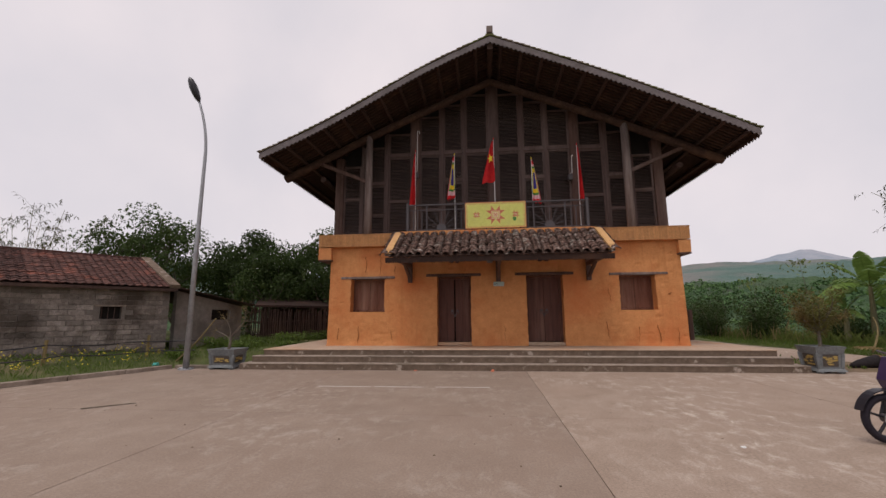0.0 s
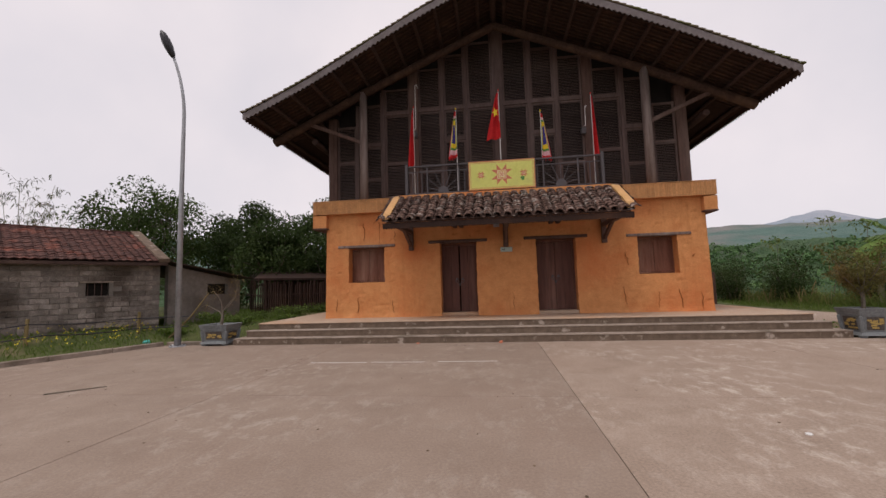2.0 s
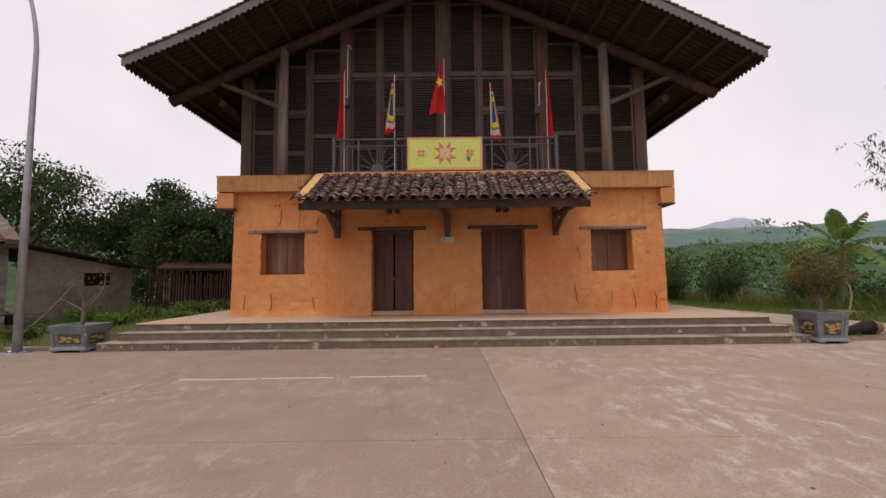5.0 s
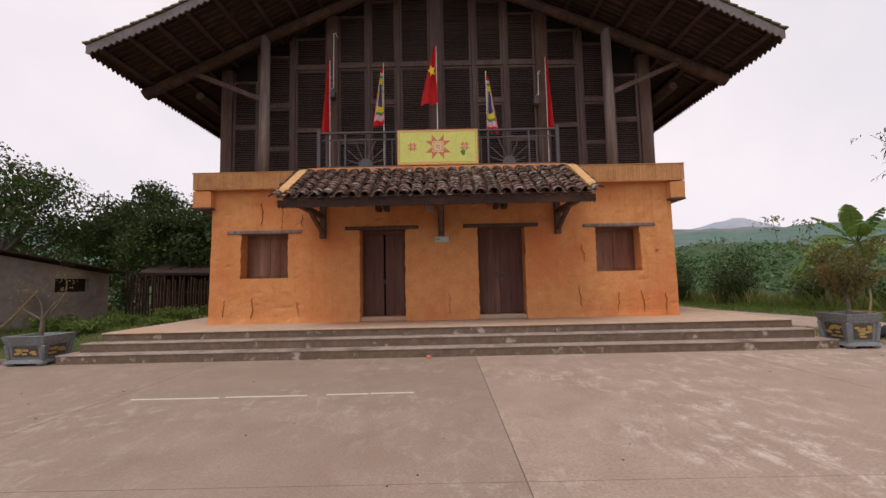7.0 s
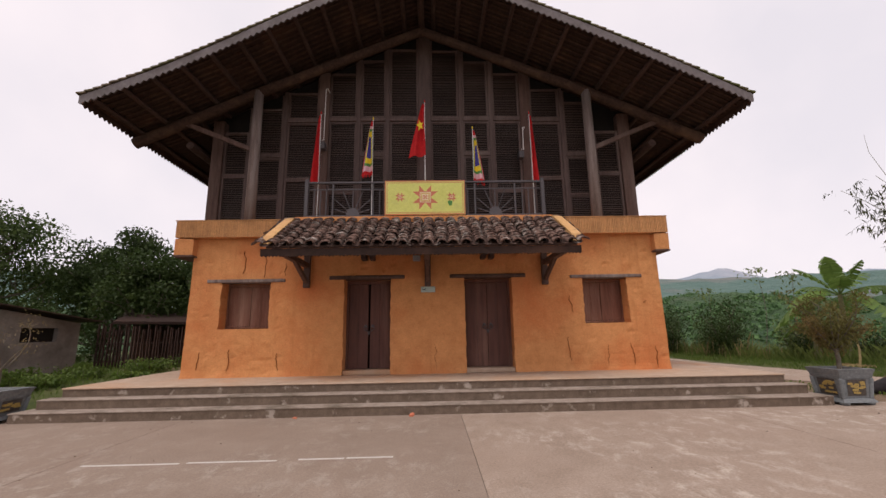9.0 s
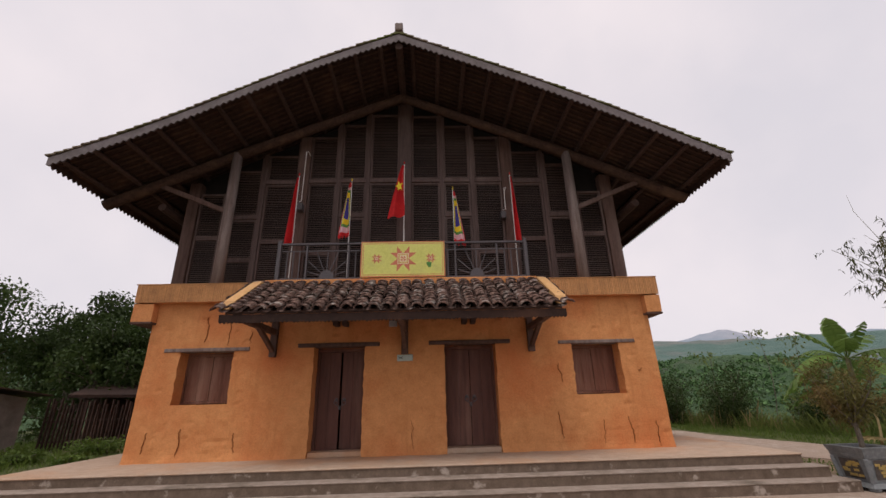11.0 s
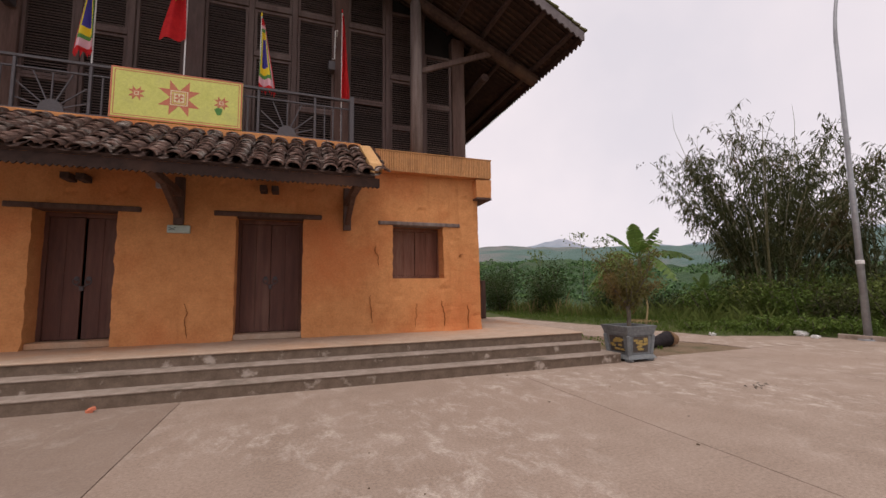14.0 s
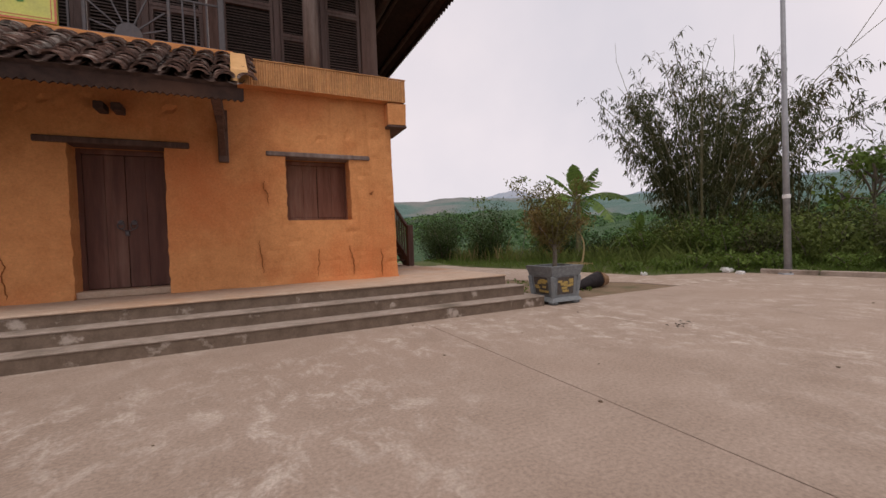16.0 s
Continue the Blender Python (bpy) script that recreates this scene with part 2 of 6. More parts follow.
PETAL = mat("yellow_flower", (0.55, 0.45, 0.03), (0.7, 0.6, 0.08), 10, bump=0)
RED = mat("red_flag_cloth", (0.60, 0.022, 0.028), (0.74, 0.04, 0.04), 6, rough=0.8, bump=0.1, thin=True)
YELLOW = mat("yellow_cloth", (0.72, 0.52, 0.03), (0.80, 0.60, 0.05), 6, rough=0.8, bump=0)
BLUE = mat("blue_cloth", (0.05, 0.045, 0.26), (0.08, 0.065, 0.34), 6, rough=0.8, bump=0)
GREEN = mat("green_cloth", (0.08, 0.22, 0.06), (0.11, 0.28, 0.08), 6, rough=0.8, bump=0)
PINK = mat("pink_cloth", (0.66, 0.36, 0.42), (0.72, 0.45, 0.50), 6, rough=0.8, bump=0)
WHITEP = mat("white_paint", (0.62, 0.61, 0.60), (0.75, 0.74, 0.72), 20, rough=0.6, bump=0)
SIGNBASE = mat("yellow_green_sign_paint", (0.56, 0.57, 0.13), (0.64, 0.64, 0.17), 5, (0.50, 0.50, 0.14), 2.5, (0.55, 0.75), 0.6, 0.05, 0.002)
SIGNRED = mat("brick_red_sign_paint", (0.50, 0.14, 0.075), (0.58, 0.19, 0.10), 9, rough=0.6, bump=0)
CREAM = mat("cream_sign_paint", (0.66, 0.58, 0.34), (0.72, 0.64, 0.40), 9, rough=0.6, bump=0)
BLACKM = mat("black_plastic", (0.012, 0.011, 0.016), (0.022, 0.020, 0.028), 20, rough=0.4, bump=0.05)
RUBBER = mat("tyre_rubber", (0.018, 0.015, 0.022), (0.03, 0.026, 0.034), 40, rough=0.85)
PURPLE = mat("dark_purple_plastic", (0.035, 0.02, 0.06), (0.05, 0.03, 0.08), 10, rough=0.25, bump=0)
CHROME = mat("dull_alloy", (0.35, 0.35, 0.36), (0.45, 0.45, 0.46), 30, rough=0.35, metal=0.9, bump=0)
PLATE = mat("grey_green_plate", (0.36, 0.44, 0.40), (0.44, 0.52, 0.48), 10, rough=0.5, bump=0)
TEAL = mat("teal_plastic", (0.05, 0.36, 0.32), (0.08, 0.44, 0.40), 10, rough=0.4, bump=0)
CHAR = mat("charred_log", (0.012, 0.010, 0.012), (0.03, 0.024, 0.024), 14, rough=0.8, bump=0.6)
CUTWOOD = mat("brown_cut_wood", (0.16, 0.09, 0.05), (0.26, 0.16, 0.09), 14, rough=0.9)
HILL_A = mat("near_plantation_hill", (0.036, 0.070, 0.036), (0.074, 0.122, 0.056), 0.16, (0.07, 0.085, 0.06), 0.02, (0.55, 0.7), 1.0, 0.8, 2.0)
HILLWOOD = mat("hillside_tree_crowns", (0.055, 0.115, 0.044), (0.098, 0.180, 0.066), 0.3, (0.12, 0.195, 0.07), 0.03, (0.5, 0.65), 0.9, 0, 0.01, 0.4)
# Distance haze is mixed into the next two colours, paler and bluer with range.
HILL_B = mat("haze_tinted_middle_hill", (0.070, 0.128, 0.112), (0.112, 0.170, 0.146), 0.06, (0.19, 0.18, 0.17), 0.006, (0.52, 0.64), 1.0, 0.6, 4.0)
HILL_C = mat("haze_tinted_far_hill", (0.20, 0.25, 0.30), (0.27, 0.32, 0.37), 0.02, (0.36, 0.36, 0.40), 0.003, (0.5, 0.7), 1.0, 0.2, 4.0)


# ---- mesh helpers ----
class Geo:
    """Vertices and faces of one mesh."""

    def __init__(self):
        self.v, self.f = [], []

    def quad(self, *pts):
        k = len(self.v)
        self.v.extend(tuple(p) for p in pts)
        self.f.append(tuple(range(k, k + len(pts))))
        return self

    def box(self, x0, x1, y0, y1, z0, z1, c=0.0, m=None):
        k = len(self.v)
        cx, cy, cz, hx, hy, hz = (x0 + x1) / 2, (y0 + y1) / 2, (z0 + z1) / 2, (x1 - x0) / 2, (y1 - y0) / 2, (z1 - z0) / 2
        sg = [(a, b, d) for a in (-1, 1) for b in (-1, 1) for d in (-1, 1)]
        if c <= 0:
            pts = [(cx + a * hx, cy + b * hy, cz + d * hz) for a, b, d in sg]
            fs = [(0, 1, 3, 2), (4, 6, 7, 5), (0, 4, 5, 1), (2, 3, 7, 6), (0, 2, 6, 4), (1, 5, 7, 3)]
        else:
            pts, fs = [], []
            for a, b, d in sg:
                pts += [(cx + a * hx, cy + b * (hy - c), cz + d * (hz - c)), (cx + a * (hx - c), cy + b * hy, cz + d * (hz - c)),
                        (cx + a * (hx - c), cy + b * (hy - c), cz + d * hz)]
            ix = lambda a, b, d, w: (((a > 0) * 4 + (b > 0) * 2 + (d > 0)) * 3 + w)
            for s in (-1, 1):
                fs += [tuple(ix(s, b, d, 0) for b, d in ((-1, -1), (1, -1), (1, 1), (-1, 1))),
                       tuple(ix(a, s, d, 1) for a, d in ((-1, -1), (1, -1), (1, 1), (-1, 1))),
                       tuple(ix(a, b, s, 2) for a, b in ((-1, -1), (1, -1), (1, 1), (-1, 1)))]
                for q in (-1, 1):
                    fs += [(ix(s, q, -1, 0), ix(s, q, 1, 0), ix(s, q, 1, 1), ix(s, q, -1, 1)),
                           (ix(s, -1, q, 0), ix(s, 1, q, 0), ix(s, 1, q, 2), ix(s, -1, q, 2)),
                           (ix(-1, s, q, 1), ix(1, s, q, 1), ix(1, s, q, 2), ix(-1, s, q, 2))]
            fs += [(ix(a, b, d, 0), ix(a, b, d, 1), ix(a, b, d, 2)) for a, b, d in sg]
        if m:
            pts = [tuple(m @ Vector(p)) for p in pts]
        self.v += pts
        self.f += [tuple(k + i for i in q) for q in fs]
        return self

    def beam(self, a, b, w, h, c=0.0):
        """A bar from a to b, w wide and h high."""
        a, b = Vector(a), Vector(b)
        d = b - a
        m = Matrix.Translation(a) @ d.to_track_quat("Y", "Z").to_matrix().to_4x4()
        return self.box(-w / 2, w / 2, 0, d.length, -h / 2, h / 2, c, m)

    def tube(self, pts, radii, seg=8, caps=True):
        pts = [Vector(p) for p in pts]
        k = len(self.v)
        for i, p in enumerate(pts):
            d = (pts[min(i + 1, len(pts) - 1)] - pts[max(i - 1, 0)]).normalized()
            s = d.cross(Vector((0.31, 0.95, 0.05)) if abs(d.y) < 0.9 else Vector((1, 0, 0))).normalized()
            u = s.cross(d)
            for j in range(seg):
                g = 2 * math.pi * j / seg
                self.v.append(tuple(p + (s * math.cos(g) + u * math.sin(g)) * radii[i]))
        for i in range(len(pts) - 1):
            for j in range(seg):
                self.f.append((k + i * seg + j, k + i * seg + (j + 1) % seg, k + (i + 1) * seg + (j + 1) % seg, k + (i + 1) * seg + j))
        if caps:
            self.f.append(tuple(k + j for j in reversed(range(seg))))
            self.f.append(tuple(k + (len(pts) - 1) * seg + j for j in range(seg)))
        return self

    def slab(self, outline, d):
        """An outline (points in one plane) pulled out by the vector d."""
        k, n = len(self.v), len(outline)
        d = Vector(d)
        self.v += [tuple(p) for p in outline] + [tuple(Vector(p) + d) for p in outline]
        self.f.append(tuple(k + i for i in range(n)))
        self.f.append(tuple(k + n + i for i in reversed(range(n))))
        for i in range(n):
            j = (i + 1) % n
            self.f.append((k + i, k + n + i, k + n + j, k + j))
        return self

    def lathe(self, prof, centre, seg=16, squash=1.0):
        k = len(self.v)
        cx, cy, cz = centre
        for r, z in prof:
            for j in range(seg):
                g = 2 * math.pi * j / seg
                self.v.append((cx + r * math.cos(g), cy + r * math.sin(g) * squash, cz + z))
        for i in range(len(prof) - 1):
            for j in range(seg):
                self.f.append((k + i * seg + j, k + i * seg + (j + 1) % seg, k + (i + 1) * seg + (j + 1) % seg, k + (i + 1) * seg + j))
        return self

    def leaf(self, p, d, size, wide=0.45, droop=0.2):
        """A small folded leaf of four corners."""
        p, d = Vector(p), Vector(d).normalized()
        s = d.cross(Vector((random.uniform(-1, 1), random.uniform(-1, 1), random.uniform(0.2, 1.4)))).normalized() * size * wide
        mid = p + d * size * 0.5
        tip = p + d * size - Vector((0, 0, size * droop))
        k = len(self.v)
        self.v += [tuple(p), tuple(mid + s * 0.6), tuple(tip), tuple(mid - s * 0.6)]
        self.f.append((k, k + 1, k + 2, k + 3))


ORIGIN = {}


def thing(name, at=(0, 0, 0), label="", category="", group="", kind=""):
    ob = new(name)
    ob.location = at
    ob.empty_display_size = 0.2
    ORIGIN[ob] = Vector(at)
    return tagged(ob, label, category, group, kind)


def mesh_of(name, g, material, off=(0, 0, 0), smooth=False):
    me = bpy.data.meshes.new(name)
    o = Vector(off)
    me.from_pydata([tuple(Vector(p) - o) for p in g.v] if o.length else g.v, [], g.f)
    me.materials.append(material)
    if smooth:
        me.shade_smooth()
    bm = bmesh.new()
    bm.from_mesh(me)
    bmesh.ops.recalc_face_normals(bm, faces=bm.faces) if len(g.f) < 6000 else None
    bm.to_mesh(me)
    bm.free()
    return me


def part(name, g, material, parent, label="", smooth=False):
    """One mesh under a thing or a part, given in the thing's world place."""
    o = ORIGIN.get(parent, Vector((0, 0, 0)))
    ob = new(name, mesh_of(name, g, material, o, smooth))
    ob.parent = parent
    ORIGIN[ob] = o
    return tagged(ob, label)


def solid(name, g, material, label="", category="", group="", kind="", at=None, smooth=False):
    """A thing or piece of the setting that is one mesh."""
    a = Vector(at) if at else Vector((0, 0, 0))
    ob = new(name, mesh_of(name, g, material, a, smooth))
    ob.location = a
    ORIGIN[ob] = a
    return tagged(ob, label, category, group, kind)


def rough_up(g, amount, scale, axis=None):
    for i, p in enumerate(g.v):
        q = noise.noise_vector(Vector(p) * scale) * amount + noise.noise_vector(Vector(p) * scale * 3.7) * amount * 0.4
        if axis is not None:
            q = Vector([q[k] if k == axis else q[k] * 0.4 for k in range(3)])
        g.v[i] = tuple(Vector(p) + q)


def wall_with_holes(x0, x1, z0, z1, y0, y1, holes, step):
    """A wall between y0 (front) and y1 with rectangular holes (xa, xb, za, zb) through it, meshed finely."""
    def cuts(a, b, marks):
        s = {round(a, 3), round(b, 3)} | {round(m, 3) for m in marks if a < m < b}
        s = sorted(s)
        res = []
        for p, q in zip(s, s[1:]):
            n = max(1, round((q - p) / step))
            res += [p + (q - p) * i / n for i in range(n)]
        return res + [s[-1]]
    xs = cuts(x0, x1, [h[i] for h in holes for i in (0, 1)])
    zs = cuts(z0, z1, [h[i] for h in holes for i in (2, 3)])
    g, nx, nz = Geo(), len(xs), len(zs)
    for y in (y0, y1):
        g.v += [(x, y, z) for z in zs for x in xs]
    half = nx * nz
    def empty(i, j):
        if not (0 <= i < nx - 1 and 0 <= j < nz - 1):
            return True
        cx, cz = (xs[i] + xs[i + 1]) / 2, (zs[j] + zs[j + 1]) / 2
        return any(h[0] < cx < h[1] and h[2] < cz < h[3] for h in holes)
    for j in range(nz - 1):
        for i in range(nx - 1):
            if empty(i, j):
                continue
            a, b, c, d = j * nx + i, j * nx + i + 1, (j + 1) * nx + i + 1, (j + 1) * nx + i
            g.f += [(a, b, c, d), (half + d, half + c, half + b, half + a)]
            for (p, q), (ii, jj) in (((a, b), (i, j - 1)), ((b, c), (i + 1, j)), ((c, d), (i, j + 1)), ((d, a), (i - 1, j))):
                if empty(ii, jj):
                    g.f.append((q, p, half + p, half + q))
    return g


# ---- ground ----
def kerb_side(x, y):
    return (x + 10.65) * -0.932 + (y - 8.65) * 0.361


def path_edge(y):
    pts = ((-40, 17.5), (9, 16.6), (10.2, 16.3), (13.2, 15.6), (14.3, 13.4), (18.4, 12.9), (21.7, 12.1), (29, 11.9), (60, 11.5))
    for (a, xa), (b, xb) in zip(pts, pts[1:]):
        if a <= y <= b:
            return xa + (xb - xa) * (y - a) / (b - a)
    return pts[0][1] if y < 0 else pts[-1][1]


def land(x, y):
    n = noise.noise(Vector((x * 0.35, y * 0.35, 0))) * 0.06
    d = kerb_side(x, y)
    if d > 0 and y < 13.2:
        return min(0.42, 0.0 + 0.2 * d) + n
    if x < -7.3 and y >= 13.2:
        out = min(0.42, 0.25 * (y - 12.6)) + n
        far = max(0.0, math.hypot(x + 8, y - 14) - 25)
        return out - min(3.0, far * 0.05)
    e = x - path_edge(y)
    if e > 0 or y > 24:
        e = max(e, y - 24)
        far = 2.2 if y > 18 else 2.2 + (18 - y) * 1.2
        return 0.03 + n + min(0.15, e * 0.06) - max(0.0, min(9.0, (e - min(7.0, far)) * 0.30))
    return -0.07


g = Geo()
rings, seg = 96, 200
rad = [0.0] + [0.35 * i for i in range(1, 60)]
while rad[-1] < 4300:
    rad.append(rad[-1] * 1.16)
for r in rad[1:]:
    for j in range(seg):
        a = 2 * math.pi * j / seg
        x, y = 2 + r * math.cos(a), 12 + r * math.sin(a)
        g.v.append((x, y, land(x, y)))
for i in range(len(rad) - 2):
    for j in range(seg):
        g.f.append((i * seg + j, i * seg + (j + 1) % seg, (i + 1) * seg + (j + 1) % seg, (i + 1) * seg + j))
g.f.append(tuple(range(seg)))
solid("ground", g, GROUND, "grassy earth ground reaching to the hills", "ground", kind="structure", smooth=True)

# concrete forecourt, slab by slab
plaza = thing("pavement", (0, 5, 0), "worn grey concrete forecourt cast in large slabs", "pavement", kind="structure")
g = Geo()
g.box(-12, 16.0, -13, 12.3, -0.10, -0.012)
part("joint_bed", g, JOINT, plaza)
xe, ye = (-20, -8.6, -3.95, 1.05, 5.85, 10.6, 20), (-13, -7.6, -2.7, 2.2, 7.05, 12.3)
for i in range(6):
    for j in range(5):
        xa, xb, ya, yb = xe[i] + 0.005, xe[i + 1] - 0.005, ye[j] + 0.003, ye[j + 1] - 0.003
        kl = lambda y: -10.65 + (y - 8.65) * 0.3873 + 0.10
        rl = lambda y: path_edge(y)
        lo = [max(xa, kl(ya)), max(xa, kl(yb))]
        hi = [min(xb, rl(ya)), min(xb, rl(yb))]
        if hi[0] - lo[0] < 0.2 or hi[1] - lo[1] < -0.3:
            continue
        g = Geo().slab([(lo[0], ya, -0.06), (hi[0], ya, -0.06), (max(hi[1], lo[1] + 0.05), yb, -0.06), (lo[1], yb, -0.06)], (0, 0, 0.06))
        part("concrete_slab", g, CONCRETE if xa < 1 else CONCRETE_B, plaza)
# concrete lane along the side of the house
lane = [(12.0, 12.3), (15.75, 12.3), (15.55, 13.2), (13.4, 14.3), (12.9, 18.4), (12.1, 21.7), (11.9, 29), (9.3, 29), (9.4, 19), (10.0, 16.4), (11.2, 14.5), (11.9, 13.4)]
g = Geo().slab([(x, y, -0.06) for x, y in lane], (0, 0, 0.064))
solid("side_lane", g, CONCRETE_B, "pale concrete lane beside the house", "lane", kind="structure")
bed = [(7.9, 12.31), (11.98, 12.31), (11.85, 13.4), (11.15, 14.5), (9.95, 16.4), (9.35, 19), (9.25, 29), (7.6, 29), (7.6, 12.8)]
g = Geo().slab([(x, y, -0.06) for x, y in bed], (0, 0, 0.05))
solid("bare_earth_strip", g, SOIL, "bare dry earth strip between terrace and lane", "earth", kind="structure")
# faded court line on the slabs
g = Geo()
for xa, xb in ((-3.65, -2.5), (-2.42, -1.35), (-1.1, -0.55), (-0.52, 0.05)):
    g.box(xa, xb, 9.5 + 0.02 * xa, 9.545 + 0.02 * xa, 0, 0.003)
solid("court_line", g, mat("faded_white_line", (0.50, 0.46, 0.42), (0.60, 0.56, 0.52), 14, bump=0), "faded white painted court line on the concrete", "line marking", kind="structure")

# kerbs
g = Geo()
for i in range(11):
    y0 = -0.5 + i * 1.15
    a = Vector((-10.65 + (y0 - 8.65) * 0.3873, y0, 0.03))
    b = Vector((-10.65 + (y0 + 1.13 - 8.65) * 0.3873, y0 + 1.13, 0.03))
    g.beam(a, b, 0.13, 0.16, 0.015)
g.beam((-9.2, 12.2, 0.03), (-7.2, 12.3, 0.03), 0.13, 0.14, 0.015)
rough_up(g, 0.012, 3)
solid("kerb_row", g, STEP, "low worn concrete kerb along the weedy verge", "kerb", kind="structure")
g = Geo()
for i in range(7):
    a = Vector((15.75 + 0.13 * i, 12.6 - i * 1.2, 0.04))
    b = Vector((15.75 + 0.13 * (i + 1), 12.6 - (i + 0.97) * 1.2, 0.04))
    g.beam(a, b, 0.14, 0.16, 0.015)
rough_up(g, 0.01, 3)
solid("kerb_row", g, STEP, "low concrete kerb before the overgrown edge", "kerb", kind="structure")

# ---- terrace and steps ----
TZ = 0.52
terrace = thing("terrace", (0.4, 14, 0), "cement terrace with three broad worn steps", "terrace", kind="structure")
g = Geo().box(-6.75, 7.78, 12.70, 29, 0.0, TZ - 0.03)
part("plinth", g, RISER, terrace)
g = Geo().box(-6.77, 7.80, 12.68, 29, TZ - 0.03, TZ, 0.01)
part("terrace_top", g, TERRACE, terrace)
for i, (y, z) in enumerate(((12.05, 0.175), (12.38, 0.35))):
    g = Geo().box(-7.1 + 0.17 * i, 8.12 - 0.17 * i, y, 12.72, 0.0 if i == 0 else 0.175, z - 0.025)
    part("riser", g, RISER, terrace, "dark brown riser with pale drips")
    g = Geo().box(-7.11 + 0.17 * i, 8.13 - 0.17 * i, y - 0.012, 12.71, z - 0.025, z, 0.008)
    part("tread", g, STEP, terrace)

# ---- the house ----
house = thing("community_house", (0.4, 14.1, TZ), "two-storey earth-walled community house with dark timber upper floor", "house")
DOORS = ((-1.60, -0.47), (1.34, 2.51))
WINS = ((-4.58, -3.39), (4.28, 5.40))
holes = [(a, b, TZ - 0.01, 2.78) for a, b in DOORS] + [(a, b, 1.63, 2.74) for a, b in WINS]
WX0, WX1, WY, LZ = -5.33, 6.24, 14.10, 3.83
g = wall_with_holes(WX0, WX1, TZ, LZ, WY, WY + 0.5, holes, 0.075)
g.v = [(x + (0.016 if x < 0 else -0.016) * (z - TZ) * (abs(x - 0.4) / 5.8) ** 2, y, z) for x, y, z in g.v]
rough_up(g, 0.014, 1.6, 1)
for i, (x, y, z) in enumerate(g.v):
    pit = noise.noise(Vector((x * 4.0, z * 13, 2.0)))
    edge = max(0.0, 1.0 - min(min(abs(x - q) for h in holes for q in h[:2]), 9) / 0.12)
    base = max(0.0, 1.0 - (z - TZ) / 0.22) ** 2
    y -= 0.07 * base * (0.6 + 0.8 * noise.noise(Vector((x * 1.7, 0, 4.0)))) if y < WY + 0.2 else 0.0
    if y < WY + 0.2:
        g.v[i] = (x + noise.noise(Vector((x * 9, z * 7, 5.0))) * 0.028 * edge, y + max(0.0, pit - 0.30) * 0.10 * (1 if z > 2.9 else 0.45 if abs(x - 0.4) > 3.2 else 0.12) + edge * random.uniform(0, 0.012), z)
part("front_wall", g, EARTH, house, "orange ochre rammed-earth wall with cracks and worn edges", smooth=False)
for nm, xa, xb, ya, yb in (("side_wall", WX0, WX0 + 0.5, WY + 0.5, 25.5), ("side_wall", WX1 - 0.5, WX1, WY + 0.5, 25.5), ("back_wall", WX0, WX1, 25.5, 26)):
    g = Geo().box(xa, xb, ya, yb, TZ, LZ)
    g.v = [(x + (0.016 if x < 0.4 else -0.016) * (z - TZ), y, z) for x, y, z in g.v]
    part(nm, g, EARTH, house)
# Added near-black sheet for the darkness behind the doors.
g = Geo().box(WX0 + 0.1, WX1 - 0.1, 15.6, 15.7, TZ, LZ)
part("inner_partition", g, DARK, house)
# corner brackets of earth under the ledge
for xa, xb in ((-5.66, -5.22), (6.10, 6.45)):
    g = Geo()
    for i in range(4):
        g.box(xa, xb, 13.9, 14.75, 3.40 + 0.1 * i, 3.50 + 0.1 * i)
    rough_up(g, 0.012, 3)
    part("corner_corbel", g, EARTH, house)
    part("corbel_board", Geo().box(xa - 0.01, xb + 0.01, 13.89, 14.76, 3.355, 3.397, 0.005), WOOD, house)
# ledge with split-bamboo facing
g = Geo().box(-5.62, 6.41, 13.90, 26.2, LZ + 0.003, 4.22)
part("ledge", g, EARTH, house)
g = Geo()
x = -5.66
while x < 6.44:
    w = random.uniform(0.030, 0.046)
    if not -2.7 < x < 3.45:
        z0, z1 = 3.83 - random.uniform(0, 0.012), 4.235 + random.uniform(-0.006, 0.006)
        pts = [(x + w * (0.5 - 0.5 * math.cos(math.pi * q / 4)), 13.89 - w * 0.5 * math.sin(math.pi * q / 4)) for q in range(5)]
        for (xa, ya), (xb, yb) in zip(pts, pts[1:]):
            g.quad((xa, ya, z0), (xb, yb, z0), (xb, yb, z1), (xa, ya, z1))
        g.quad(*[(a, b, z1) for a, b in pts])
    x += w + 0.002
y = 13.9
while y < 17:
    for xx in (6.43, -5.64):
        g.box(xx - 0.012, xx + 0.012, y, y + 0.034, 3.83, 4.235)
    y += 0.037
part("bamboo_facing", g, BAMBOO, house, "close-set split bamboo strips")
part("bamboo_top_lath", Geo().box(-5.68, 6.46, 13.86, 13.90, 4.236, 4.256, 0.004), BAMBOO, house)
